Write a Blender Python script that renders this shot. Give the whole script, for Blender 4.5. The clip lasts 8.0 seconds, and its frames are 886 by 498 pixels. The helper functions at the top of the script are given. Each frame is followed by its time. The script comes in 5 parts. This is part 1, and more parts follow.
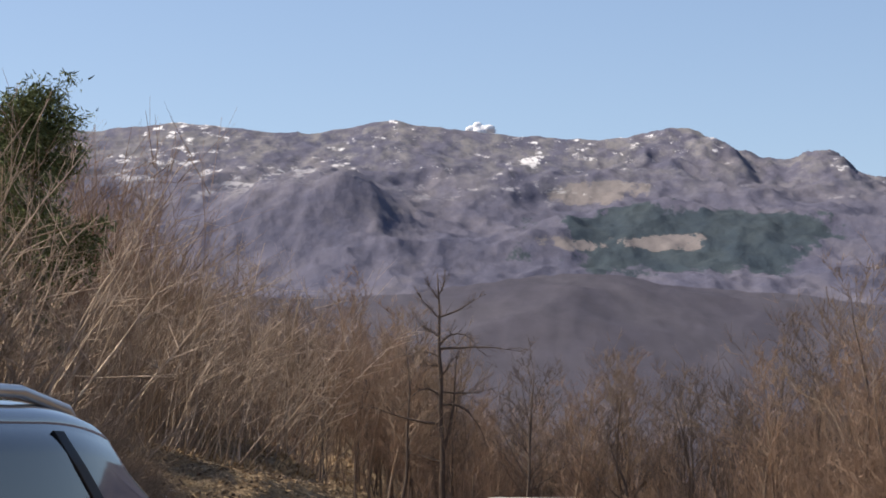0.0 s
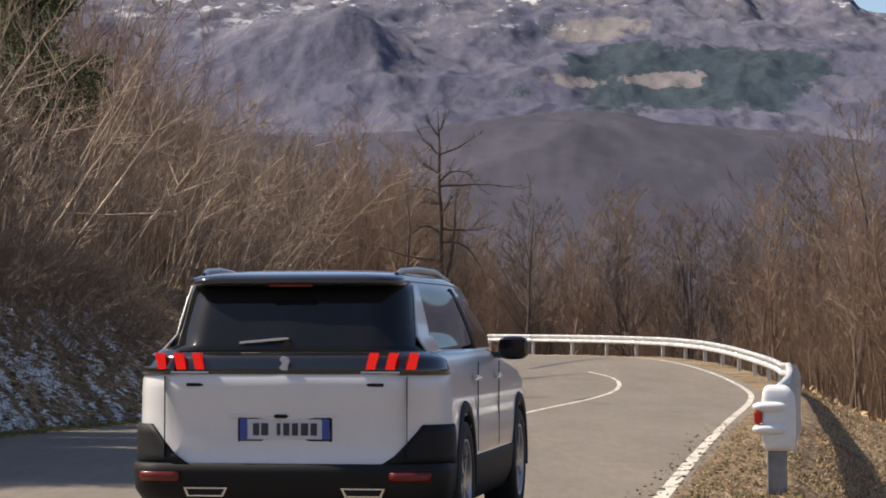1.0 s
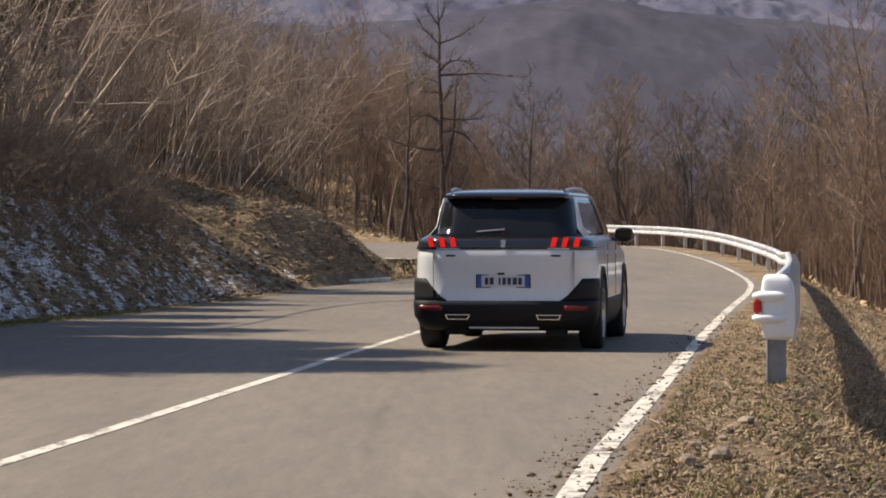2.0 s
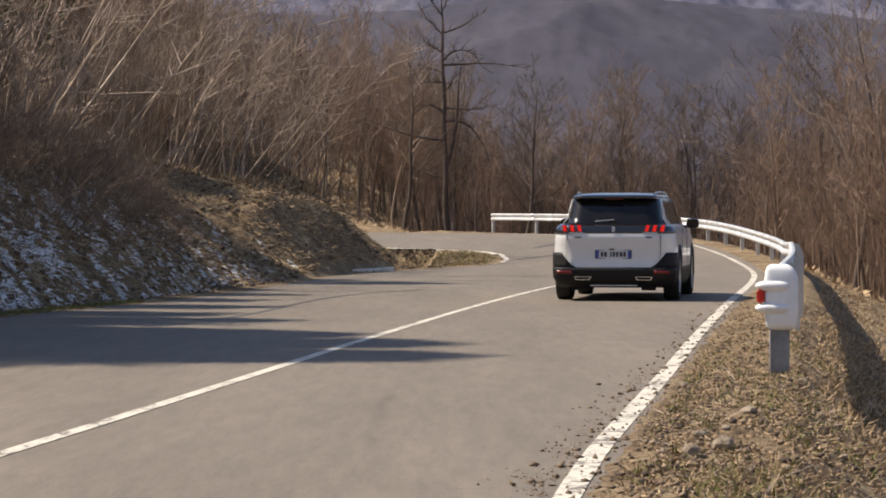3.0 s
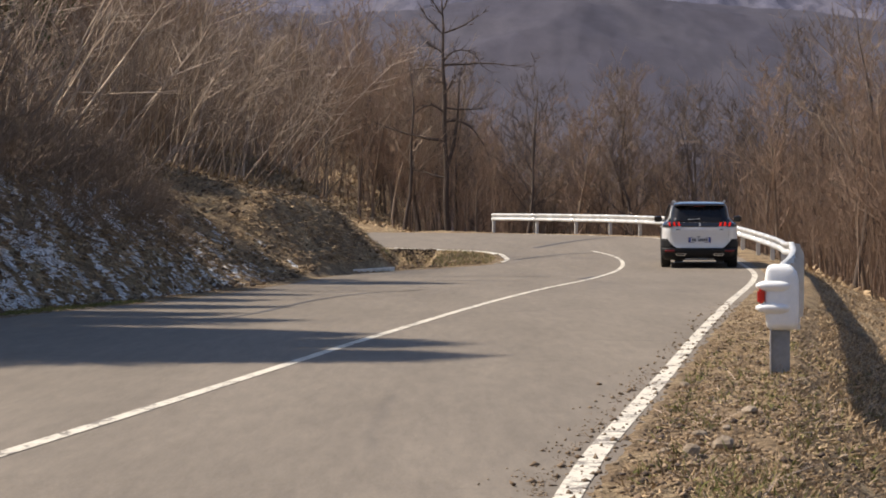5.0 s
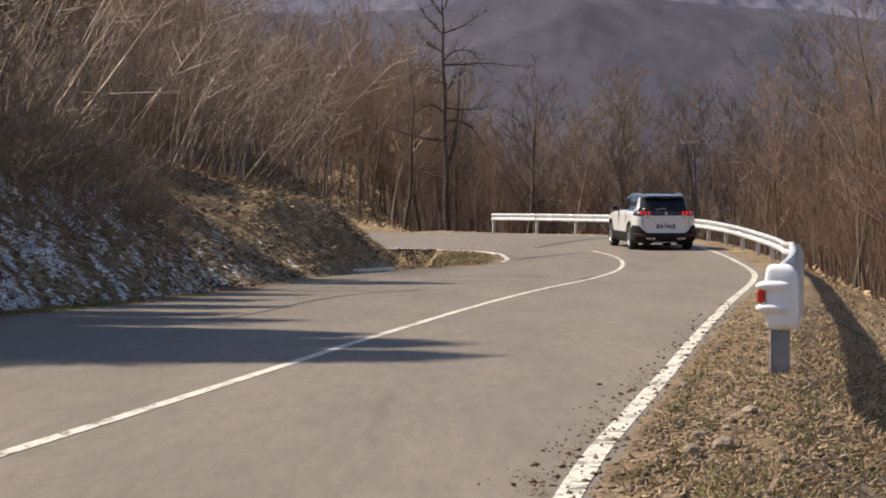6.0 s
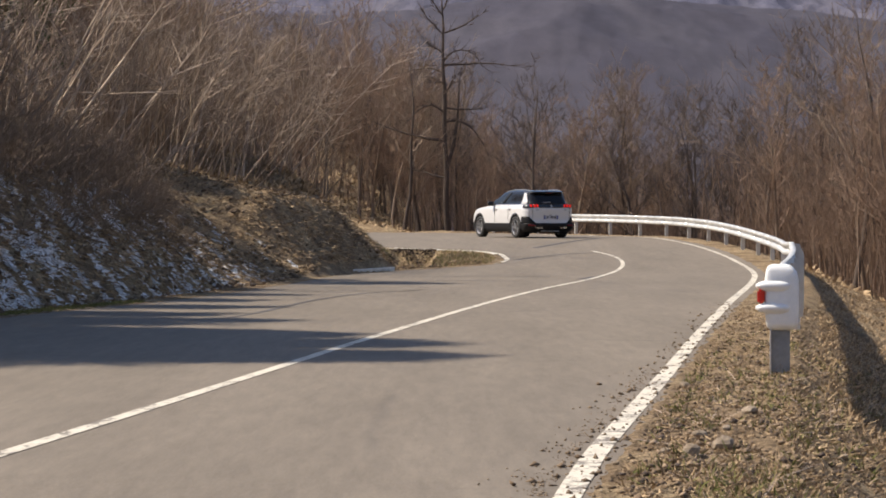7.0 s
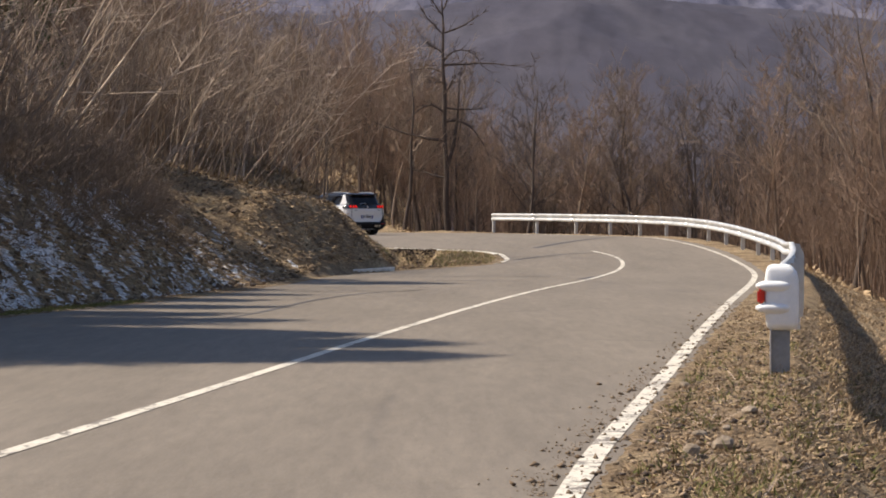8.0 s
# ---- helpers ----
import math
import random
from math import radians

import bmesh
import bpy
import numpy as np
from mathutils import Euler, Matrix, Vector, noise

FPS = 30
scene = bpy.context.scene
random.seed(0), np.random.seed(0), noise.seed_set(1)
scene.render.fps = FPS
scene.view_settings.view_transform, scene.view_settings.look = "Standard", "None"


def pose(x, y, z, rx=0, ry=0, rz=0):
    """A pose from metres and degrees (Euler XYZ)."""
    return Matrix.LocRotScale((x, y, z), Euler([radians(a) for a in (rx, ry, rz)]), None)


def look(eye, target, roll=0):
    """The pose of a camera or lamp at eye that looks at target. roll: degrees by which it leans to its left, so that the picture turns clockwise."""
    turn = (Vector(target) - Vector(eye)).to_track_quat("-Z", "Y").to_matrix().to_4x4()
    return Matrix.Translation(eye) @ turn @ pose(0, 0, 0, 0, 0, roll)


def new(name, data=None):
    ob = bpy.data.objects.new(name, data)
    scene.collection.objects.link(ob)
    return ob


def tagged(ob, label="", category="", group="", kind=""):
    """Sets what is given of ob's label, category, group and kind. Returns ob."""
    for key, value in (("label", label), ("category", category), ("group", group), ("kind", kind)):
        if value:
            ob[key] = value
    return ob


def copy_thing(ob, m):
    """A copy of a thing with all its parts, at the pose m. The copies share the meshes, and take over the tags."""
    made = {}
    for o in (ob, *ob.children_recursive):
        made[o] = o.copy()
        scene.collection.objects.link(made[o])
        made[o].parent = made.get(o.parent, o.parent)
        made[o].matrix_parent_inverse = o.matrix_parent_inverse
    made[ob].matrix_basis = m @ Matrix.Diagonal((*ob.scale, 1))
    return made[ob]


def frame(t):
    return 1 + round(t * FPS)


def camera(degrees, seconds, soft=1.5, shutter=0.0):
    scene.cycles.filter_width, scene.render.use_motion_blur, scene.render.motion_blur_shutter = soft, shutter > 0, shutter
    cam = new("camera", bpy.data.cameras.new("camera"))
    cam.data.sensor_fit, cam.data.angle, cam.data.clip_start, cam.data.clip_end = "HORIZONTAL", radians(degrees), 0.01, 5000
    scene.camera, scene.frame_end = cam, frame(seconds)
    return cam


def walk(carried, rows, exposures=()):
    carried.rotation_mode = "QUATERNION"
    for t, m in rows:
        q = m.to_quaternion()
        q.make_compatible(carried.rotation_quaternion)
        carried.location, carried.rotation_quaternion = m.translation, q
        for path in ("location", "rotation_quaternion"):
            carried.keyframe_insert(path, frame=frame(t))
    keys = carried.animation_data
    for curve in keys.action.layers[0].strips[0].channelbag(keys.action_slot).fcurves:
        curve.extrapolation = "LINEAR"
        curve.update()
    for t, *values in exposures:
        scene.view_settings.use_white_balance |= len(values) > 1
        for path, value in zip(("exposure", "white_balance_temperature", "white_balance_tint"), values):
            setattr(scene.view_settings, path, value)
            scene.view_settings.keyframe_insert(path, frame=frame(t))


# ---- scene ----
SUN_EL, SUN_AZ = 50.0, 10.0          # height of the sun; degrees ahead of due left
EYE = 1.14
cam = camera(20.0, 8.0, soft=1.8)
TILT = ((0.0, 5.817, -0.085), (0.2, 5.110, -0.085), (0.5, 3.912, -0.085), (0.7, 3.159, -0.085), (1.0, 2.108, -0.085), (1.2, 1.316, -0.085), (1.3, 1.027, -0.085),
        (1.5, 0.525, -0.085), (1.7, 0.087, -0.085), (2.0, -0.414, -0.085), (2.2, -0.606, -0.085), (2.6, -0.645, -0.050), (3.3, -0.645, 0.000), (8.0, -0.645, 0.000))
walk(cam, [(t, pose(0, 0, EYE, 90 + p, 0, yaw)) for t, p, yaw in TILT], exposures=[(0.0, 0.60, 6500, 14)])

# ---- light ----
world = bpy.data.worlds.new("sky")
scene.world = world
world.use_nodes = True
sky = world.node_tree.nodes.new("ShaderNodeTexSky")
sky.sky_type, sky.sun_disc = "NISHITA", False
sky.sun_elevation, sky.sun_rotation = radians(SUN_EL), radians(-90 + SUN_AZ)
sky.altitude, sky.air_density, sky.dust_density, sky.ozone_density = 900, 1.0, 1.8, 1.2
world.node_tree.nodes["Background"].inputs["Strength"].default_value = 0.096
world.node_tree.links.new(sky.outputs[0], world.node_tree.nodes["Background"].inputs["Color"])
sun = new("sun", bpy.data.lights.new("sun", "SUN"))
sun.data.energy, sun.data.angle, sun.data.color = 4.6, radians(0.53), (1.0, 0.90, 0.73)
to_sun = Vector((-math.cos(radians(SUN_AZ)) * math.cos(radians(SUN_EL)), math.sin(radians(SUN_AZ)) * math.cos(radians(SUN_EL)), math.sin(radians(SUN_EL))))
sun.matrix_world = look(to_sun * 50, (0, 0, 0))


# ---- materials ----
def mat(name, rough=0.8, metal=0.0, spec=0.5, coat=0.0):
    m = bpy.data.materials.new(name)
    m.use_nodes = True
    b = m.node_tree.nodes["Principled BSDF"]
    b.inputs["Roughness"].default_value, b.inputs["Metallic"].default_value = rough, metal
    b.inputs["Specular IOR Level"].default_value, b.inputs["Coat Weight"].default_value = spec, coat
    b.inputs["Coat Roughness"].default_value = 0.05
    return m, m.node_tree, b


def coords(nt, stretch=(1, 1, 1), space="Object"):
    c, mp = nt.nodes.new("ShaderNodeTexCoord"), nt.nodes.new("ShaderNodeMapping")
    mp.inputs["Scale"].default_value = stretch
    nt.links.new(c.outputs[space], mp.inputs["Vector"])
    return mp.outputs[0]


def noisy(nt, vec, scale, detail=4.0, rough=0.6, warp=0.0):
    n = nt.nodes.new("ShaderNodeTexNoise")
    n.inputs["Scale"].default_value, n.inputs["Detail"].default_value = scale, detail
    n.inputs["Roughness"].default_value, n.inputs["Distortion"].default_value = rough, warp
    nt.links.new(vec, n.inputs["Vector"])
    return n.outputs["Fac"]


def ramp(nt, fac, stops):
    r = nt.nodes.new("ShaderNodeValToRGB")
    e = r.color_ramp.elements
    while len(e) < len(stops):
        e.new(0.5)
    for k, (p, c) in zip(e, stops):
        k.position, k.color = p, (c, c, c, 1) if isinstance(c, (int, float)) else (*c, 1)
    nt.links.new(fac, r.inputs[0])
    return r.outputs[0]


def mixed(nt, fac, a, b, kind="MIX"):
    x = nt.nodes.new("ShaderNodeMix")
    x.data_type, x.blend_type = "RGBA", kind
    for sock, v in ((x.inputs[0], fac), (x.inputs[6], a), (x.inputs[7], b)):
        if isinstance(v, bpy.types.NodeSocket):
            nt.links.new(v, sock)
        else:
            sock.default_value = v if isinstance(v, (int, float)) else (*v, 1)
    return x.outputs[2]


def calc(nt, op, a, b=0.0):
    x = nt.nodes.new("ShaderNodeMath")
    x.operation = op
    for sock, v in zip(x.inputs, (a, b)):
        if isinstance(v, bpy.types.NodeSocket):
            nt.links.new(v, sock)
        else:
            sock.default_value = v
    return x.outputs[0]


def bump(nt, b, height, strength=0.4, dist=0.02):
    x = nt.nodes.new("ShaderNodeBump")
    x.inputs["Strength"].default_value, x.inputs["Distance"].default_value = strength, dist
    nt.links.new(height, x.inputs["Height"])
    nt.links.new(x.outputs[0], b.inputs["Normal"])


def two_tone(name, a, b, scale, rough=0.8, metal=0.0, bumps=0.3, dist=0.01, fine=6.0, spec=0.5, coat=0.0, space="Object", lo=0.35, hi=0.65):
    m, nt, s = mat(name, rough, metal, spec, coat)
    v = coords(nt, space=space)
    big, small = noisy(nt, v, scale), noisy(nt, v, scale * fine)
    c = ramp(nt, big, [(lo, a), (hi, b)])
    c = mixed(nt, 0.35, c, ramp(nt, small, [(0.3, 0.35), (0.7, 0.65)]), "OVERLAY")
    nt.links.new(c, s.inputs["Base Color"])
    if bumps:
        bump(nt, s, small, bumps, dist)
    return m


def plain(name, c, rough=0.5, metal=0.0, spec=0.5, coat=0.0, glow=0.0):
    m, nt, s = mat(name, rough, metal, spec, coat)
    v = coords(nt)
    dirt = ramp(nt, noisy(nt, v, 9.0), [(0.35, 0.46), (0.7, 0.53)])
    nt.links.new(mixed(nt, 0.5, c, dirt, "OVERLAY"), s.inputs["Base Color"])
    if glow:
        s.inputs["Emission Color"].default_value, s.inputs["Emission Strength"].default_value = (*c, 1), glow
    return m


def bark_mat(name, a, b):
    m, nt, s = mat(name, 0.85, spec=0.2)
    info = nt.nodes.new("ShaderNodeObjectInfo")
    geo = nt.nodes.new("ShaderNodeNewGeometry")
    tone = noisy(nt, coords(nt), 3.0)
    f = calc(nt, "ADD", calc(nt, "MULTIPLY", geo.outputs["Random Per Island"], 0.5), calc(nt, "MULTIPLY", info.outputs["Random"], 0.25))
    f = calc(nt, "ADD", f, calc(nt, "MULTIPLY", tone, 0.3))
    nt.links.new(ramp(nt, f, [(0.2, a), (0.8, b)]), s.inputs["Base Color"])
    return m


def asphalt_mat():
    m, nt, s = mat("asphalt", 0.82, spec=0.35)
    v = coords(nt)
    stretch = coords(nt, (1.0, 0.16, 1.0))
    c = ramp(nt, noisy(nt, stretch, 0.9, 5), [(0.3, (0.142, 0.120, 0.094)), (0.7, (0.188, 0.159, 0.126))])
    grain = noisy(nt, v, 60.0, 3)
    c = mixed(nt, 0.28, c, ramp(nt, noisy(nt, coords(nt, (1, 0.12, 1)), 9.0, 6, 0.8), [(0.35, 0.25), (0.65, 0.75)]), "OVERLAY")
    c = mixed(nt, 0.3, c, ramp(nt, grain, [(0.3, 0.3), (0.7, 0.7)]), "OVERLAY")
    # dark sealed cracks and tar patches
    k = nt.nodes.new("ShaderNodeTexVoronoi")
    k.feature, k.inputs["Scale"].default_value = "DISTANCE_TO_EDGE", 0.16
    wob = nt.nodes.new("ShaderNodeTexNoise")
    wob.inputs["Scale"].default_value, wob.inputs["Detail"].default_value = 0.8, 5
    nt.links.new(v, wob.inputs["Vector"])
    nt.links.new(mixed(nt, 0.12, v, wob.outputs["Color"], "LINEAR_LIGHT"), k.inputs["Vector"])
    crack = ramp(nt, k.outputs["Distance"], [(0.0, 1.0), (0.008, 0.0)])
    crack = calc(nt, "MULTIPLY", crack, ramp(nt, noisy(nt, v, 0.12), [(0.5, 0.0), (0.6, 0.55)]))
    c = mixed(nt, crack, c, (0.07, 0.062, 0.055))
    damp = ramp(nt, noisy(nt, coords(nt, (0.5, 0.08, 1)), 0.9, 5, warp=0.6), [(0.60, 0.0), (0.70, 0.35)])
    c = mixed(nt, damp, c, (0.085, 0.075, 0.068))
    nt.links.new(c, s.inputs["Base Color"])
    bump(nt, s, grain, 0.35, 0.006)
    return m


def paint_mat(name, wear):
    m, nt, s = mat(name, 0.7, spec=0.3)
    v = coords(nt)
    f = calc(nt, "ADD", calc(nt, "MULTIPLY", noisy(nt, coords(nt, (1, 0.55, 1)), 17.0, 6, 0.75), 0.55), calc(nt, "MULTIPLY", noisy(nt, v, 1.9, 3), 0.45))
    gone = ramp(nt, f, [(wear - 0.03, 1.0), (wear + 0.03, 0.0)])
    c = ramp(nt, noisy(nt, v, 14.0), [(0.3, (0.50, 0.46, 0.385)), (0.7, (0.66, 0.62, 0.53))])
    nt.links.new(mixed(nt, gone, c, (0.16, 0.14, 0.12)), s.inputs["Base Color"])
    return m


def earth_mat():
    """Near ground: leaf litter and dead grass; far: bare woods, conifers, rock and old snow, by height and place; the
    woods carry a painted blue haze.
    """
    m, nt, s = mat("hillside", 0.95, spec=0.1)
    v = coords(nt)
    litter = ramp(nt, noisy(nt, v, 1.1, 6), [(0.3, (0.14, 0.098, 0.062)), (0.5, (0.26, 0.190, 0.118)), (0.72, (0.38, 0.30, 0.185))])
    litter = mixed(nt, 0.75, litter, ramp(nt, noisy(nt, v, 14.0, 5, 0.7), [(0.32, 0.15), (0.7, 0.85)]), "OVERLAY")
    f = coords(nt, (1, 0.12, 1))
    geo = nt.nodes.new("ShaderNodeNewGeometry")
    sep = nt.nodes.new("ShaderNodeSeparateXYZ")
    nt.links.new(geo.outputs["Position"], sep.inputs[0])
    x, y, z = sep.outputs
    fine = ramp(nt, noisy(nt, f, 0.07, 8, 0.75), [(0.34, 0.36), (0.66, 0.64)])
    # bare beech on the foothills, thinner woods and pasture on the face; blue-mauve distance haze is put into both
    # colours
    hazed_beech = ramp(nt, noisy(nt, f, 0.016, 7, 0.65), [(0.3, (0.047, 0.045, 0.062)), (0.7, (0.071, 0.067, 0.082))])
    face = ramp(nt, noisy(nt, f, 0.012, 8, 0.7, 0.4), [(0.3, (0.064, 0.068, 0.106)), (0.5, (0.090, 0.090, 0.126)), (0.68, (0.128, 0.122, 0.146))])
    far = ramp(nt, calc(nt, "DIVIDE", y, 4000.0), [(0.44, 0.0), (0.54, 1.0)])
    woods = mixed(nt, 0.6, mixed(nt, far, hazed_beech, face), fine, "OVERLAY")

    def blob(cx, cz, rx, rz, grain=0.02, ragged=2.6):
        a = calc(nt, "POWER", calc(nt, "DIVIDE", calc(nt, "SUBTRACT", x, cx), rx), 2.0)
        b = calc(nt, "POWER", calc(nt, "DIVIDE", calc(nt, "SUBTRACT", z, cz), rz), 2.0)
        d = calc(nt, "ADD", calc(nt, "ADD", a, b), calc(nt, "MULTIPLY", calc(nt, "SUBTRACT", noisy(nt, f, grain, 7, 0.7), 0.5), ragged))
        return calc(nt, "MULTIPLY", ramp(nt, d, [(0.75, 1.0), (1.0, 0.0)]), far)
    # conifer plantation with clearings, a dry pasture above it
    firs = mixed(nt, 0.5, ramp(nt, noisy(nt, f, 0.03, 5), [(0.3, (0.028, 0.042, 0.058)), (0.7, (0.047, 0.062, 0.072))]), fine, "OVERLAY")
    pasture = mixed(nt, 0.5, (0.160, 0.146, 0.148), fine, "OVERLAY")
    woods = mixed(nt, blob(205.0, 398.0, 65.0, 24.0, 0.02, 5.0), woods, pasture)
    woods = mixed(nt, blob(272.0, 296.0, 165.0, 62.0, 0.016, 5.5), woods, firs)
    woods = mixed(nt, blob(252.0, 292.0, 52.0, 12.0, 0.035, 6.5), woods, pasture)
    woods = mixed(nt, blob(146.0, 288.0, 34.0, 11.0, 0.035, 6.5), woods, pasture)
    # rock and old snow high up
    high = ramp(nt, calc(nt, "DIVIDE", z, 600.0), [(0.60, 0.0), (0.84, 1.0)])
    rock = calc(nt, "MULTIPLY", high, ramp(nt, noisy(nt, f, 0.03, 8, 0.75), [(0.46, 0.0), (0.60, 0.75)]))
    woods = mixed(nt, rock, woods, mixed(nt, 0.6, (0.185, 0.180, 0.180), fine, "OVERLAY"))
    drift = calc(nt, "ADD", calc(nt, "MULTIPLY", noisy(nt, coords(nt, (1, 0.15, 1.5)), 0.035, 8, 0.7), 0.62), calc(nt, "MULTIPLY", noisy(nt, f, 0.006, 3), 0.38))
    drift = calc(nt, "SUBTRACT", drift, ramp(nt, calc(nt, "DIVIDE", x, 1000.0), [(0.08, 0.0), (0.22, 0.055)]))
    snow = calc(nt, "MULTIPLY", high, ramp(nt, drift, [(0.546, 0.0), (0.584, 0.9)]))
    woods = mixed(nt, snow, woods, (0.78, 0.78, 0.80))
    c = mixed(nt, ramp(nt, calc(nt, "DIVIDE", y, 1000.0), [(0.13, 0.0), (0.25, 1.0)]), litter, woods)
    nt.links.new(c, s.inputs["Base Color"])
    close = calc(nt, "ADD", calc(nt, "MULTIPLY", noisy(nt, v, 9.0, 6, 0.7), 0.08), calc(nt, "MULTIPLY", noisy(nt, v, 55.0, 4, 0.7), 0.02))
    wide = calc(nt, "MULTIPLY", calc(nt, "MULTIPLY", noisy(nt, coords(nt, (1, 0.5, 1)), 0.05, 7, 0.65), 3.5), far)
    bump(nt, s, calc(nt, "ADD", close, wide), 1.0, 1.0)
    return m


ASPHALT, EARTH = asphalt_mat(), earth_mat()
PAINT, WORN = paint_mat("road_paint", 0.455), paint_mat("worn_road_paint", 0.463)
BARK = bark_mat("bark", (0.115, 0.084, 0.062), (0.31, 0.235, 0.175))
TWIG = bark_mat("twigs", (0.17, 0.112, 0.080), (0.37, 0.262, 0.19))
PALE = bark_mat("pale_stems", (0.19, 0.142, 0.108), (0.50, 0.40, 0.315))
DARK = bark_mat("dark_bark", (0.055, 0.041, 0.034), (0.125, 0.096, 0.078))
STRAW = bark_mat("dead_leaves", (0.11, 0.070, 0.040), (0.52, 0.385, 0.235))
SOIL = bark_mat("soil", (0.09, 0.062, 0.040), (0.27, 0.20, 0.135))
NEEDLE = bark_mat("needles", (0.045, 0.062, 0.024), (0.17, 0.195, 0.085))
GREEN = bark_mat("grass", (0.10, 0.11, 0.03), (0.24, 0.22, 0.08))
SNOW = two_tone("old_snow", (0.78, 0.79, 0.81), (0.90, 0.90, 0.91), 8.0, 0.6)
ZINC = two_tone("galvanised_steel", (0.50, 0.50, 0.49), (0.72, 0.72, 0.70), 2.0, 0.42, 0.35, 0.05)
POST = two_tone("dull_zinc", (0.20, 0.21, 0.22), (0.30, 0.31, 0.32), 5.0, 0.55, 0.3, 0.05)
PLASTIC = two_tone("white_plastic", (0.74, 0.76, 0.76), (0.82, 0.83, 0.83), 6.0, 0.35, 0, 0.02)
RED = plain("red_reflector", (0.62, 0.035, 0.02), 0.3)
STONE = two_tone("stone", (0.17, 0.13, 0.09), (0.33, 0.27, 0.20), 9.0, 0.9, 0, 0.6)
KERB = two_tone("pale_concrete", (0.48, 0.46, 0.41), (0.66, 0.63, 0.57), 3.0, 0.9, 0, 0.3)
WHITE = plain("white_car_paint", (0.63, 0.63, 0.63), 0.28, 0.0, 0.5, 0.6)
SILVER = plain("silver_trim", (0.55, 0.55, 0.55), 0.4)
BLACK = plain("black_gloss", (0.012, 0.012, 0.014), 0.12, 0.0, 0.5, 0.8)
GLASS = plain("tinted_glass", (0.010, 0.010, 0.011), 0.05, 0.0, 0.35)
CLAD = plain("black_cladding", (0.013, 0.013, 0.014), 0.6, spec=0.2)
CHROME = plain("chrome", (0.72, 0.72, 0.72), 0.15, 1.0)
RUBBER = plain("tyre_rubber", (0.018, 0.018, 0.018), 0.8)
ALLOY = plain("alloy", (0.42, 0.42, 0.43), 0.3, 0.8)
LAMP = plain("red_lamp", (0.85, 0.015, 0.008), 0.25, glow=0.32)
LAMP_OFF = plain("dark_red_lens", (0.13, 0.010, 0.009), 0.2)
TAR = two_tone("old_tar", (0.045, 0.040, 0.036), (0.085, 0.075, 0.066), 6.0, 0.7)
BLUE = plain("plate_blue", (0.04, 0.07, 0.30), 0.4)
PLATE = plain("plate_white", (0.52, 0.53, 0.56), 0.4)
VAPOUR = plain("vapour", (0.85, 0.86, 0.88), 1.0, spec=0.0)
INK = plain("plate_ink", (0.03, 0.03, 0.04), 0.5)


# ---- mesh helpers ----
def link_mesh(name, verts, faces, material, smooth=False):
    me = bpy.data.meshes.new(name)
    me.from_pydata([tuple(map(float, v)) for v in verts], [], [tuple(f) for f in faces])
    me.materials.append(material)
    if smooth:
        me.shade_smooth()
    me.update()
    return me


def fast_mesh(name, verts, quads, material):
    """A mesh from arrays: vertices (n, 3) and faces (m, k)."""
    me = bpy.data.meshes.new(name)
    n, k = quads.shape
    me.vertices.add(len(verts)), me.loops.add(n * k), me.polygons.add(n)
    me.vertices.foreach_set("co", verts.astype(np.float32).ravel())
    me.loops.foreach_set("vertex_index", quads.astype(np.int32).ravel())
    me.polygons.foreach_set("loop_start", np.arange(0, n * k, k, dtype=np.int32))
    me.update(calc_edges=True)
    me.validate()
    me.materials.append(material)
    return me


def tubes(name, segs, material, sides=3):
    """Tapered twigs: rows of p0 (3), p1 (3), r0, r1."""
    a = np.asarray(segs, float)
    p, q, r0, r1 = a[:, :3], a[:, 3:6], a[:, 6], a[:, 7]
    d = q - p
    d /= np.linalg.norm(d, axis=1)[:, None] + 1e-9
    ref = np.where(np.abs(d[:, 2:3]) > 0.9, np.array([[1.0, 0, 0]]), np.array([[0, 0, 1.0]]))
    u = np.cross(d, ref)
    u /= np.linalg.norm(u, axis=1)[:, None]
    w = np.cross(d, u)
    rings = []
    for base, r in ((p, r0), (q, r1)):
        for k in range(sides):
            c, s = math.cos(2 * math.pi * k / sides), math.sin(2 * math.pi * k / sides)
            rings.append(base + (u * c + w * s) * r[:, None])
    verts = np.stack(rings, 1).reshape(-1, 3)
    start = np.arange(len(a))[:, None] * 2 * sides
    quads = np.concatenate([start + np.array([[k, (k + 1) % sides, sides + (k + 1) % sides, sides + k]]) for k in range(sides)])
    return fast_mesh(name, verts, quads, material)


def part(name, bm, material, parent, label=""):
    me = bpy.data.meshes.new(name)
    bm.to_mesh(me)
    bm.free()
    me.materials.append(material)
    return child(name, me, parent, label)


def child(name, me, parent, label=""):
    ob = new(name, me)
    ob.parent = parent
    return tagged(ob, label)


def box(cx, cy, cz, sx, sy, sz, bev=0.0, m=None):
    bm = bmesh.new()
    bmesh.ops.create_cube(bm, size=1)
    bmesh.ops.transform(bm, matrix=Matrix.Translation((cx, cy, cz)) @ (m or Matrix()) @ Matrix.Diagonal((sx, sy, sz, 1)), verts=bm.verts)
    if bev:
        bmesh.ops.bevel(bm, geom=bm.edges[:], offset=bev, segments=2, affect="EDGES")
    return bm


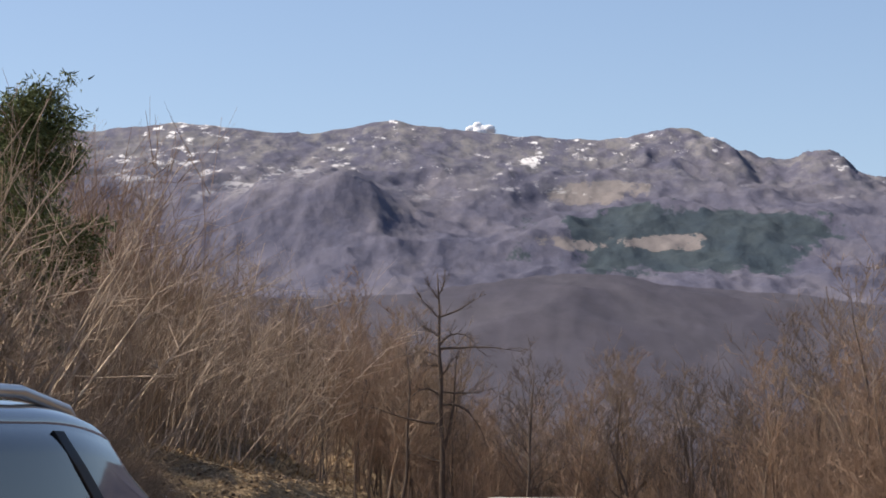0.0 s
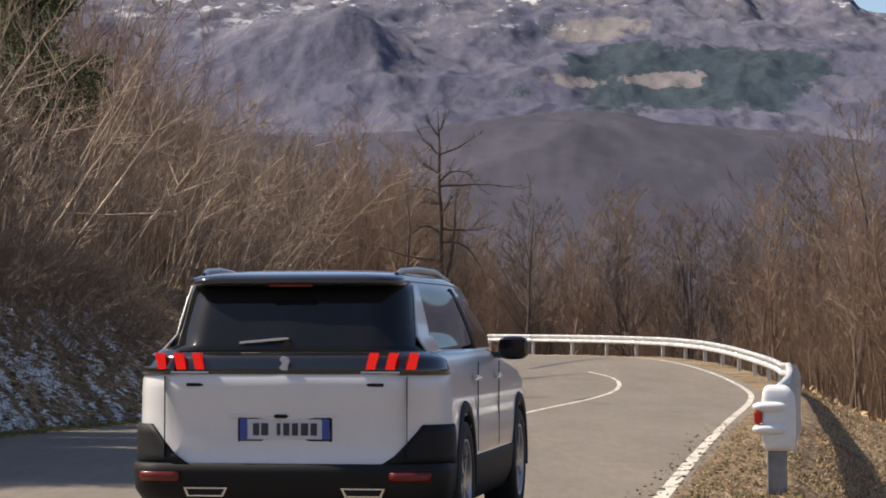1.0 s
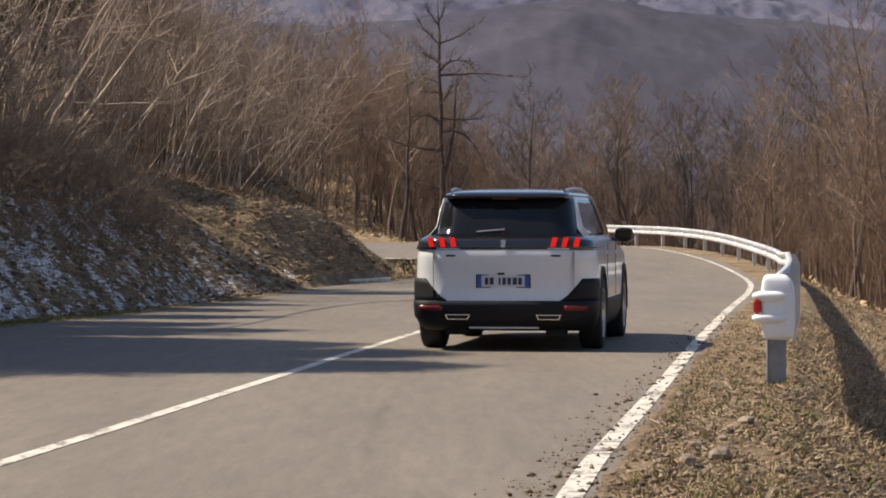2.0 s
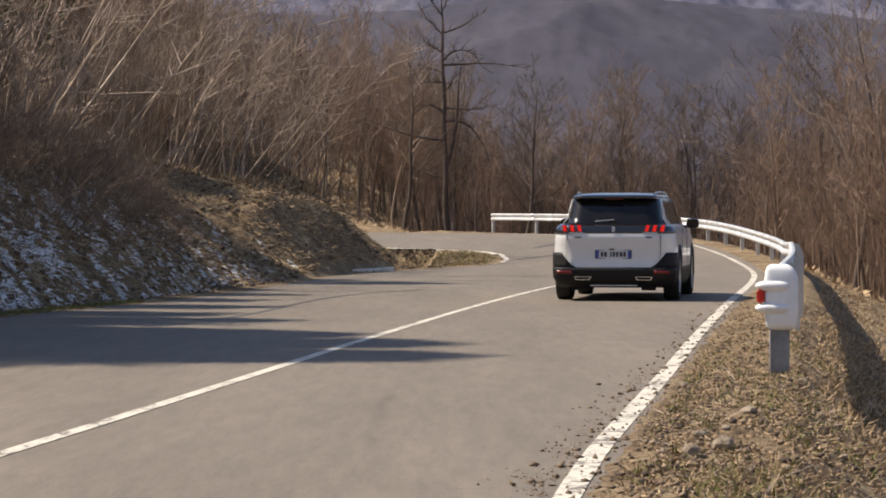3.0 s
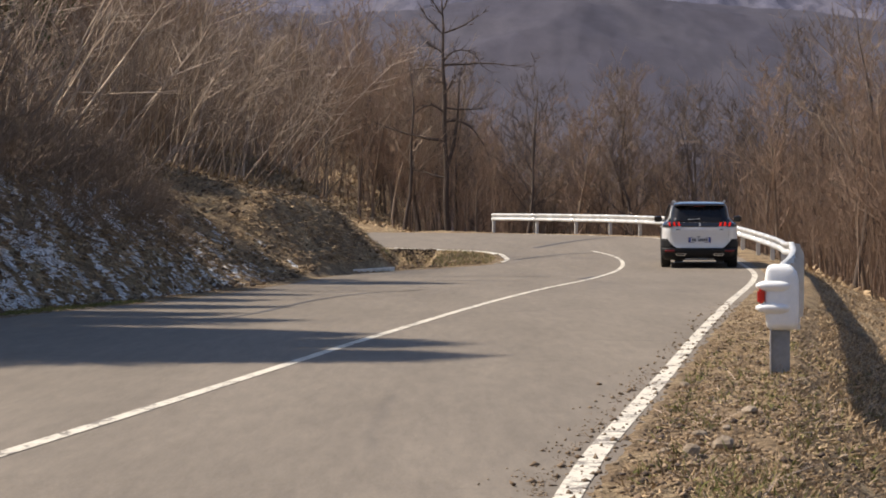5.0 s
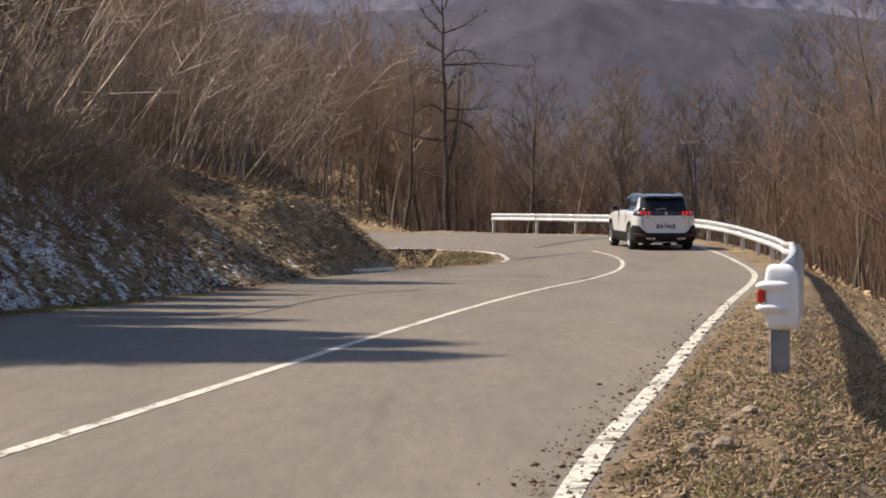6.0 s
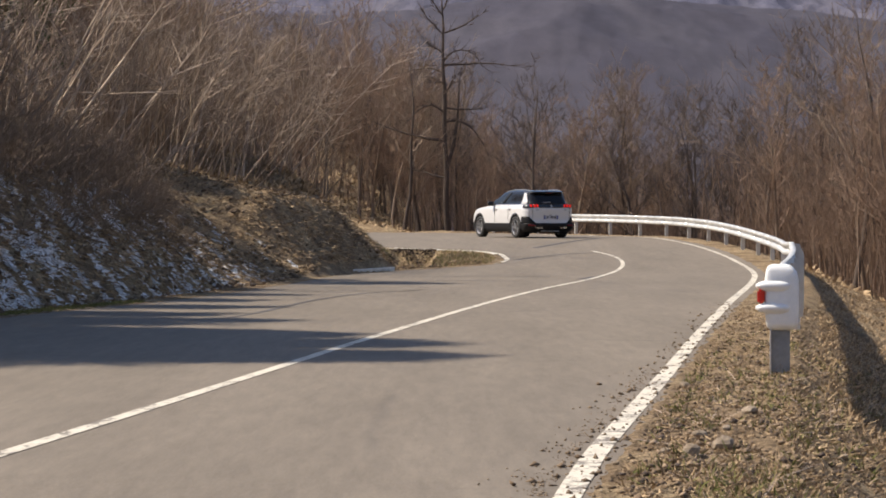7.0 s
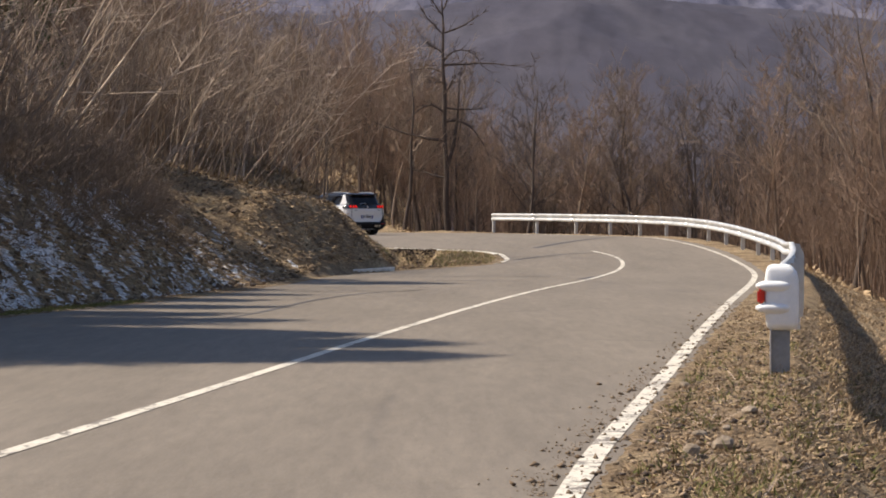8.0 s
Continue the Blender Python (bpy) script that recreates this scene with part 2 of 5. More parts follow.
def spline(points, n):
    """A smooth line through points, n samples evenly along it."""
    p = np.array(points, float)
    p = np.vstack([2 * p[0] - p[1], p, 2 * p[-1] - p[-2]])
    out = []
    for i in range(1, len(p) - 2):
        for t in np.linspace(0, 1, 24, endpoint=False):
            a, b, c, d = p[i - 1], p[i], p[i + 1], p[i + 2]
            out.append(0.5 * (2 * b + (c - a) * t + (2 * a - 5 * b + 4 * c - d) * t * t + (3 * b - a - 3 * c + d) * t ** 3))
    out = np.array(out + [p[-2]])
    s = np.r_[0, np.cumsum(np.linalg.norm(np.diff(out, axis=0), axis=1))]
    g = np.linspace(0, s[-1], n)
    return np.stack([np.interp(g, s, out[:, k]) for k in range(out.shape[1])], 1)


def smooth(a, b, x):
    t = np.clip((np.asarray(x, float) - a) / (b - a), 0, 1)
    return t * t * (3 - 2 * t)


# ---- the lie of the land ----
INNER = [(-7.4, -6), (-6.8, 6), (-6.2, 15), (-5.4, 28), (-3.9, 36), (-2.9, 44.5), (-2.2, 52), (-1.1, 56.2), (1.0, 60.4), (1.45, 62.5), (1.5, 65),
         (1.2, 68), (-0.4, 69.6), (-3, 71.5), (-8, 75), (-18, 82)]
OUTER = [(-1.2, -6), (0.1, 6), (0.88, 12), (2.06, 20.4), (3.0, 26.8), (4.25, 35.2), (5.96, 46.5), (7.08, 55), (7.65, 63), (7.75, 71), (7.2, 80),
         (6.1, 87.5), (3.7, 95), (0.2, 100), (-6, 105), (-18, 112)]
N_ROAD = 260
inner, outer = spline(INNER, N_ROAD), spline(OUTER, N_ROAD)


def road_z(y):
    return 0.6 * smooth(54, 84, y) + 0.06 * smooth(84, 104, y) - 0.028 * np.clip(11 - np.asarray(y, float), 0, 9)


def gap(x, y, line):
    """Distance to a line, for arrays of points."""
    d = np.full(x.shape, 1e9)
    for a, b in zip(line[:-1:2], line[2::2]):
        e = b - a
        t = np.clip(((x - a[0]) * e[0] + (y - a[1]) * e[1]) / (e @ e), 0, 1)
        d = np.minimum(d, np.hypot(x - a[0] - t * e[0], y - a[1] - t * e[1]))
    return d


def inside(x, y, ring):
    hit = np.zeros(x.shape, bool)
    for (x0, y0), (x1, y1) in zip(ring, np.roll(ring, -1, 0)):
        cut = (y0 > y) != (y1 > y)
        hit ^= cut & (x < (x1 - x0) * (y - y0) / (y1 - y0 + 1e-12) + x0)
    return hit


road_ring = np.vstack([inner[::2], outer[::-2]])


def bumpy(x, y, f, seed=0.0):
    return np.sin(f * x * 1.3 + 1.7 * np.sin(f * y * 0.7 + seed)) * np.cos(f * y * 1.1 + 1.3 * np.sin(f * x * 0.9 + seed * 2)) * 0.5


def ground_near(x, y):
    dl, dr = gap(x, y, inner), gap(x, y, outer)
    on = inside(x, y, road_ring)
    base = road_z(y)
    rough = 0.10 * bumpy(x, y, 2.3) + 0.05 * bumpy(x, y, 6.1, 2.0) + 0.3 * bumpy(x, y, 0.45, 1.0)
    # hill on the inner side: shoulder, cut bank, then a steady slope
    b = np.clip(dl - 0.6, 0, None)
    steep = 1.3 - 0.68 * smooth(38, 46, y)
    bank = np.minimum(b * steep, 1.85 + 0.0 * b) + np.clip(b - 1.85 / steep, 0, None) * 0.28
    bank = np.minimum(bank, 9 + 0.10 * b)
    nose = 1 - (1 - smooth(-0.4, -4.8, x)) * smooth(50, 57, y)
    left = base + bank * nose + rough * smooth(0.5, 2.5, dl) * nose - 0.35 * smooth(0.6, 1.6, dl) * (1 - nose) * smooth(-3, 0.2, x)
    # the bank ends in a straight steep nose, with a ditch behind it
    slope = 0.96 * np.clip(-1.05 - x + 0.10 * bumpy(x, y, 3.1), 0, 1.55) + 0.22 * np.clip(-2.6 - x, 0, 20)
    tip = np.minimum(slope, 1.25 * np.clip(dl - 0.1, 0, None)) * smooth(47, 53, y) * (1 - smooth(58, 60.5, y))
    left = np.maximum(left, base + tip + 0.5 * rough * smooth(0.2, 1.0, tip))
    left = np.minimum(left, base + slope + 0.03 + 6 * (1 - smooth(43, 49, y)) + 6 * smooth(62, 66, y))
    sunk = smooth(-1.55, -1.15, x) * (1 - smooth(-0.45, -0.05, x)) * smooth(58.8, 60.5, y) * (1 - smooth(68.6, 69.2, y + 0.3 * x))
    left = left * (1 - sunk) + (-0.30 + 0.05 * bumpy(x, y, 4.0)) * sunk
    # fall on the outer side
    r = np.clip(dr - 0.8, 0, None)
    right = base - (0.44 + 0.24 * (1 - smooth(24, 40, y))) * np.minimum(r, 4) - 0.30 * np.clip(r - 4, 0, 6) - 0.10 * np.clip(r - 10, 0, 60) - 0.06 * np.clip(r - 69, 0, None) + rough * smooth(0.2, 3, dr) * 0.8 + (0.03 * bumpy(x, y, 9.0) + 0.010 * bumpy(x, y, 31.0, 4.0) + 0.008 * bumpy(y, x, 47.0, 1.0)) * smooth(0.0, 0.35, dr)
    # past the far leg the hill goes on to the left
    on_hill = smooth(5.5, -6, x) * smooth(84, 98, y)
    right = right * (1 - on_hill) + (base + 0.20 * np.minimum(r, 40) + rough) * on_hill
    side = np.where(dl < dr, left, right)
    edge = np.minimum(dl, dr)
    return np.where(on, base + 0.012 - 0.13 * smooth(0.0, 0.30, edge + 0.06 * bumpy(x, y, 5.0) + 0.04 * bumpy(x, y, 19.0)), side + 0.012 * smooth(0, 0.12, edge) + 0.014 * bumpy(x, y, 17.0) * smooth(0, 0.3, edge))


# the ridge against the sky: sideways and upward slope of the line of sight
RIDGE = [(-0.30, 0.148), (-0.176, 0.1512), (-0.1411, 0.1496), (-0.1029, 0.1533), (-0.078, 0.1510), (-0.0534, 0.1487), (-0.0354, 0.1510), (-0.0196, 0.1549), (0.0051, 0.1505), (0.0411, 0.1478),
         (0.0681, 0.1455), (0.0815, 0.1482), (0.0939, 0.1516), (0.1063, 0.1487), (0.1176, 0.1436), (0.1401, 0.1368), (0.1513, 0.1405), (0.1727, 0.1306), (0.30, 0.128)]
CREST = 3700.0


def skyline(side):
    r = np.array(RIDGE)
    k = np.linspace(-0.012, 0.012, 9)
    return sum(np.interp(side + d * 0.35, r[:, 0], r[:, 1]) for d in k) / 9


def folds(x, y, f, stretch, octaves, shift):
    """Ridged relief, drawn out along the slope."""
    return np.array([noise.ridged_multi_fractal(Vector((a * f, b * f * stretch, shift)), 0.9, 2.1, octaves, 1.0, 2.0) for a, b in zip(x, y)]) - 1.1


def mountain(x, y):
    """Foothills, a hidden valley, then the steep face up to the ridge."""
    r = np.hypot(x, y)
    side = np.clip(x / np.maximum(y, 0.3 * r), -0.3, 0.3)
    top = skyline(side) * CREST * np.maximum(y / r, 0.9)
    foot = (0.083 + 0.006 * np.exp(-((side - 0.05) / 0.05) ** 2) - 0.006 * smooth(0.10, 0.18, side) - 0.004 * np.exp(-((side + 0.05) / 0.04) ** 2)) * 1700
    z = -28 + (foot + 28) * smooth(450, 1750, r) - (foot - 125) * smooth(1750, 2150, r)
    up = np.clip((r - 2150) / (CREST - 2150), 0, 1)
    low = 541.0
    z = z + (low - 125) * up + (top - low) * up ** 3.0 - 0.35 * np.clip(r - CREST, 0, None)
    # a spur with a steep fall towards the shaded hollow
    spur = (smooth(-330, -105, x) - smooth(-110, -15, x)) * np.exp(-((r - 2900) / 230) ** 2)
    z = z + 60 * spur
    spur = (smooth(330, 400, x) - smooth(400, 440, x)) * np.exp(-((r - 3480) / 120) ** 2) + (smooth(470, 545, x) - smooth(545, 590, x)) * np.exp(-((r - 3500) / 120) ** 2)
    z = z + 26 * spur
    on = (r > 450) & (np.abs(side) < 0.25) & (y > 0)
    fx, fy, fr = x[on], y[on], r[on]
    big, small = folds(fx, fy, 0.0055, 0.45, 4, 0.3), folds(fx, fy, 0.021, 0.55, 4, 2.7)
    face = smooth(2150, 2600, fr)
    z[on] += big * (7 * smooth(500, 1200, fr) * (1 - face) + 19 * face * (1 - 0.85 * smooth(3150, 3680, fr))) + small * (1.5 + (3.6 + 6.0 * smooth(0.05, 0.08, side[on]) * smooth(3250, 3450, fr)) * face * (1 - 0.55 * smooth(3500, 3690, fr)))
    return z


def land():
    """One sheet round the standpoint out to the ridge and past it."""
    ang = np.concatenate([np.linspace(-180, -14, 56), np.linspace(-13.4, 13.4, 400), np.linspace(14, 180, 56)])
    rad = np.concatenate([[0.01, 0.5], np.geomspace(1.2, 8, 14), np.geomspace(8.1, 115, 380), np.geomspace(118, 900, 50), np.geomspace(925, 2200, 50), np.linspace(2210, 3740, 170), np.linspace(3780, 4700, 12)])
    A, R = np.meshgrid(np.radians(ang), rad)
    X, Y = R * np.sin(A), R * np.cos(A)
    near = R < 720
    Z = np.zeros(X.shape)
    Z[near] = np.maximum(ground_near(X[near], Y[near]), -28.0)
    w = smooth(170, 700, R)
    far = w > 0
    Z[far] = Z[far] * (1 - w[far]) + mountain(X[far], Y[far]) * w[far]
    n, m = X.shape
    idx = np.arange(n * m).reshape(n, m)
    quads = np.stack([idx[:-1, :-1], idx[:-1, 1:], idx[1:, 1:], idx[1:, :-1]], -1).reshape(-1, 4)
    hub = np.array([(0, i + 2, i + 1, i) for i in range(1, m - 3, 2)])
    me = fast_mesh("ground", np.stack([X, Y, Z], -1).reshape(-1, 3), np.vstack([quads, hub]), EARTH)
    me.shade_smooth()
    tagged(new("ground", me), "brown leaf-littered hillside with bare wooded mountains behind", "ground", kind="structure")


land()


def ribbon(name, left, right, z, across, material, skirt=0.0):
    n = len(left)
    f = np.linspace(0, 1, across + 1)[None, :, None]
    P = left[:, None, :] * (1 - f) + right[:, None, :] * f
    Z = road_z(P[..., 1]) + z
    V = np.concatenate([P, Z[..., None]], -1)
    if skirt:
        lo, hi = V[:, :1].copy(), V[:, -1:].copy()
        lo[..., 2] -= skirt
        hi[..., 2] -= skirt
        V = np.concatenate([lo, V, hi], 1)
    m = V.shape[1]
    idx = np.arange(n * m).reshape(n, m)
    quads = np.stack([idx[:-1, :-1], idx[:-1, 1:], idx[1:, 1:], idx[1:, :-1]], -1).reshape(-1, 4)
    me = fast_mesh(name, V.reshape(-1, 3), quads, material)
    me.shade_flat()
    return me


def offset(line, d):
    t = np.gradient(line, axis=0)
    t /= np.linalg.norm(t, axis=1)[:, None]
    return line + np.stack([t[:, 1], -t[:, 0]], 1) * d


road = tagged(new("road", ribbon("road", inner, outer, 0.0, 14, ASPHALT, 0.12)), "sun-bleached grey asphalt road in a tight bend", "road", kind="structure")


def marking(name, points, width, material, label, n=120, lift=0.004):
    c = spline(points, n)
    ob = new(name, ribbon(name, offset(c, -width / 2), offset(c, width / 2), lift, 1, material))
    tagged(ob, label, "road marking", kind="structure")


marking("centre_line", [(-4.45, -5.8), (-3.6, 1), (-2.16, 12.2), (-1.26, 19.7), (-0.77, 23.9), (0.505, 34), (1.66, 41.9), (2.97, 49.7), (4.1, 58.2), (4.48, 63.0), (4.45, 66.2), (4.1, 69.2)], 0.10, PAINT, "white painted centre line", 200)
marking("edge_line", [(-1.35, -5.8), (-0.45, 2), (0.06, 7), (0.55, 10.7), (0.764, 12.4), (1.005, 14.1), (1.336, 16.4), (1.79, 19.6), (2.40, 24.0), (2.8, 26.8), (4.02, 35.2), (5.72, 46.5), (6.8, 55), (7.25, 61), (7.42, 67), (7.3, 73), (6.85, 80), (6.2, 85), (4.9, 90.5), (3.0, 94.5)], 0.118, WORN, "worn and broken white edge line", 320)
marking("inner_edge_line", [(-1.9, 54.3), (-1.55, 55.2), (-1.1, 56.4)], 0.14, PAINT, "white edge line below the bank", 12)
marking("inner_edge_line", [(0.0, 58.6), (1.0, 60.8), (1.5, 62.6), (1.62, 65), (1.3, 68.1), (-0.3, 69.9), (-2.9, 71.8), (-5, 73.2)], 0.14, WORN, "white edge line round the tip of the bend", 80)

for seam, width in (([(2.6, 71.2), (3.4, 74.5), (4.6, 79.0), (5.6, 82.6)], 0.22), ([(1.8, 63.6), (2.7, 66.0), (3.6, 67.6), (4.2, 68.0)], 0.16), ([(3.7, 46.3), (4.3, 46.7), (5.0, 46.5), (5.75, 46.9)], 0.05),
                    ([(-2.5, 29.5), (-2.25, 31.5), (-1.84, 36.0), (-1.2, 39.5), (-0.4, 41.0)], 0.09), ([(2.7, 48.9), (2.95, 50.0), (3.15, 51.2)], 0.30), ([(-1.6, 47.0), (0.2, 47.8), (1.6, 47.4)], 0.12), ([(-1.0, 50.5), (0.8, 51.6), (2.2, 51.2)], 0.16)):
    marking("tar_seam", seam, width, TAR, "dark tar-sealed crack in the asphalt", 24, 0.003)


def ground_at(x, y):
    return float(ground_near(np.array([float(x)]), np.array([float(y)]))[0])


def kerb(points, label, high=0.03):
    """A low pale concrete edge beside the asphalt."""
    c = spline(points, 60)
    a, b = offset(c, -0.07), offset(c, 0.07)
    rows = []
    for (x0, y0), (x1, y1) in zip(a, b):
        z = float(road_z(y0))
        rows += [(x0, y0, z - 0.1), (x0, y0, z + high - 0.01), (x0 * 0.9 + x1 * 0.1, y0 * 0.9 + y1 * 0.1, z + high), (x0 * 0.1 + x1 * 0.9, y0 * 0.1 + y1 * 0.9, z + high), (x1, y1, z + high - 0.01), (x1, y1, z - 0.1)]
    faces = [(i * 6 + j, i * 6 + j + 1, i * 6 + j + 7, i * 6 + j + 6) for i in range(59) for j in range(5)]
    tagged(new("kerb", link_mesh("kerb", rows, faces, KERB)), label, "kerb", kind="structure")


kerb([(1.42, 66.6), (1.05, 68.35), (-0.4, 69.75), (-2.95, 71.62), (-5.2, 73.2)], "low pale concrete kerb beyond the ditch in the bend")
kerb([(-2.0, 54.1), (-1.6, 55.25), (-1.15, 56.4)], "short pale concrete kerb at the foot of the bank", 0.09)

# ---- guard rail ----
RAIL = [(2.46, 18.8), (2.80, 21.0), (3.25, 24.0), (3.865, 28.0), (4.455, 32.0), (5.02, 36.0), (5.866, 42.2), (6.93, 50.0), (7.42, 54.5), (8.02, 60), (8.25, 66), (8.2, 73), (7.8, 80), (6.95, 86), (5.45, 92), (3.45, 97), (1.95, 99.8)]


def rail_ground(y):
    return road_z(y) - 0.10 * smooth(45, 60, y) * (1 - smooth(78, 92, y)) + 0.03 * smooth(90, 100, y)


def guard_rail():
    rail = tagged(new("guard_rail"), "white galvanised steel crash barrier curving round the bend", "guard rail")
    c = spline(RAIL, 241)
    t = np.gradient(c, axis=0)
    t /= np.linalg.norm(t, axis=1)[:, None]
    nrm = np.stack([t[:, 1], -t[:, 0]], 1)      # away from the road
    prof = [(0.035, 0.28), (-0.02, 0.273), (-0.048, 0.248), (-0.048, 0.212), (-0.015, 0.176), (0.03, 0.149), (0.03, 0.131), (-0.015, 0.104), (-0.048, 0.068), (-0.048, 0.032), (-0.02, 0.007), (0.035, 0.0)]
    k = len(prof)
    for a in range(0, 240, 10):
        rows = []
        for i in range(a, a + 11):
            lap = 0.003 if i == a else 0.0
            g = float(rail_ground(c[i, 1])) + 0.465
            rows += [(c[i, 0] + nrm[i, 0] * (o - lap), c[i, 1] + nrm[i, 1] * (o - lap), g + z) for o, z in prof]
        faces = [(r * k + j, r * k + j + 1, (r + 1) * k + j + 1, (r + 1) * k + j) for r in range(10) for j in range(k - 1)]
        me = link_mesh("beam", rows, faces, ZINC, True)
        ob = child("beam", me, rail)
        s = ob.modifiers.new("thick", "SOLIDIFY")
        s.thickness, s.offset = 0.004, 0
    shape = bmesh.new()
    for cx, cy, sx, sy in ((0, 0, 0.008, 0.10), (0.03, 0.05, 0.06, 0.006), (0.03, -0.05, 0.06, 0.006)):
        g = box(cx, cy, -0.02, sx, sy, 1.46)
        tmp = bpy.data.meshes.new("tmp")
        g.to_mesh(tmp)
        g.free()
        shape.from_mesh(tmp)
        bpy.data.meshes.remove(tmp)
    post = bpy.data.meshes.new("post")
    shape.to_mesh(post)
    shape.free()
    post.materials.append(ZINC)
    for i in range(20, 241, 10):
        ob = child("post", post, rail)
        ob.matrix_basis = pose(c[i, 0] + nrm[i, 0] * 0.09, c[i, 1] + nrm[i, 1] * 0.09, float(rail_ground(c[i, 1])), 0, 0, math.degrees(math.atan2(t[i, 1], t[i, 0])))
    return rail


guard_rail()


def rail_end():
    """The rounded white end cap on its flat steel post, with a red reflector on the road side."""
    cap = tagged(new("barrier_end_post"), "white ribbed plastic barrier end with red reflector on grey steel post", "barrier end")
    cap.matrix_basis = pose(2.52, 18.72, 0.0, 0, 0, -6)
    part("post", box(-0.004, 0.0, 0.05, 0.14, 0.02, 0.62, 0.004), POST, cap, "flat grey steel post")
    part("post_flange", box(-0.078, -0.02, 0.05, 0.010, 0.06, 0.62, 0.002), ZINC, cap)
    # height, half depth, left and right edge of the flat shell
    shell = [(0.0, 0.012, -0.075, 0.085), (0.015, 0.05, -0.10, 0.11), (0.05, 0.062, -0.112, 0.124), (0.12, 0.066, -0.118, 0.130), (0.25, 0.068, -0.122, 0.132), (0.38, 0.066, -0.120, 0.128), (0.44, 0.062, -0.114, 0.112), (0.475, 0.05, -0.10, 0.082), (0.492, 0.012, -0.07, 0.05)]
    def hull(levels, px, py, n=28):
        verts = []
        for z, dep, x0, x1 in levels:
            cx, hx = (x0 + x1) / 2, (x1 - x0) / 2
            for i in range(n):
                c, d = math.cos(2 * math.pi * i / n), math.sin(2 * math.pi * i / n)
                verts.append((cx + hx * math.copysign(abs(c) ** px, c), dep * math.copysign(abs(d) ** py, d), 0.325 + z))
        faces = [(r * n + i, r * n + (i + 1) % n, (r + 1) * n + (i + 1) % n, (r + 1) * n + i) for r in range(len(levels) - 1) for i in range(n)]
        return verts, faces + [tuple(range(n - 1, -1, -1)), tuple(range((len(levels) - 1) * n, len(levels) * n))]
    cover = child("cover", link_mesh("cover", *hull(shell, 0.35, 0.35), PLASTIC, True), cap, "white ribbed plastic cover")
    for z in (0.135, 0.300):
        rib = [(z - 0.012, 0.066, -0.118, 0.03), (z + 0.004, 0.086, -0.165, 0.06), (z + 0.022, 0.098, -0.190, 0.075), (z + 0.042, 0.098, -0.188, 0.072), (z + 0.058, 0.084, -0.16, 0.05), (z + 0.068, 0.066, -0.118, 0.02)]
        child("rib", link_mesh("rib", *hull(rib, 0.6, 0.5), PLASTIC, True), cover, "rounded white rib")
    part("reflector", box(-0.15, -0.03, 0.325 + 0.252, 0.055, 0.10, 0.105, 0.014), RED, cover, "red reflector")


rail_end()

# ---- the car ----
def outline(w, rear, front, rr, rf, n=96):
    """Plan of a rounded slab, from the middle of the tail round by the right side; n points."""
    pts = []
    def arc(cx, cy, r, a0, a1):
        for a in np.linspace(a0, a1, 9):
            pts.append((cx + r * math.cos(radians(a)), cy + r * math.sin(radians(a))))
    pts.append((0.0, rear - 0.02 * w))
    arc(w - rr, rear + rr, rr, -90 + 6, 0)
    arc(w - rf, front - rf, rf, 0, 84)
    pts.append((0.0, front + 0.05 * w))
    half = np.array(pts)
    s = np.r_[0, np.cumsum(np.linalg.norm(np.diff(half, axis=0), axis=1))]
    # fixed numbers of points on tail, corner, flank and nose keep the levels in step
    k = [s[0], s[1], s[9], s[10], s[18], s[19]]
    g = np.concatenate([np.linspace(k[0], k[1], 8, endpoint=False), np.linspace(k[1], k[2], 10, endpoint=False), np.linspace(k[2], k[3], 36, endpoint=False),
                        np.linspace(k[3], k[4], 10, endpoint=False), np.linspace(k[4], k[5], 7)])
    h = np.stack([np.interp(g, s, half[:, 0]), np.interp(g, s, half[:, 1])], 1)
    return np.vstack([h, np.stack([-h[-2:0:-1, 0], h[-2:0:-1, 1]], 1)])


def slab(levels, material, name, parent, label="", cap=True, drop=None, cut=None):
    """Stacked plans: (z, half width, rear, front, rear radius, front radius)."""
    rings = [np.c_[outline(w, r, f, a, b), np.full(140, z)] for z, w, r, f, a, b in levels]
    n = 140
    verts = np.vstack(rings)
    faces = [(i * n + j, i * n + (j + 1) % n, (i + 1) * n + (j + 1) % n, (i + 1) * n + j) for i in range(len(levels) - 1) for j in range(n)]
    if cut:
        faces = [f for f in faces if not cut(verts[list(f)].mean(0))]
    if cap:
        faces += [tuple(range(n - 1, -1, -1)), tuple(range((len(levels) - 1) * n, len(levels) * n))]
    return child(name, link_mesh(name, verts, faces, material, True), parent, label)


def interp_level(levels, z, grow=0.0):
    zs = [l[0] for l in levels]
    v = [float(np.interp(z, zs, [l[k] for l in levels])) for k in range(1, 6)]
    return outline(v[0] + grow, v[1] - grow, v[2] + grow, v[3], v[4])


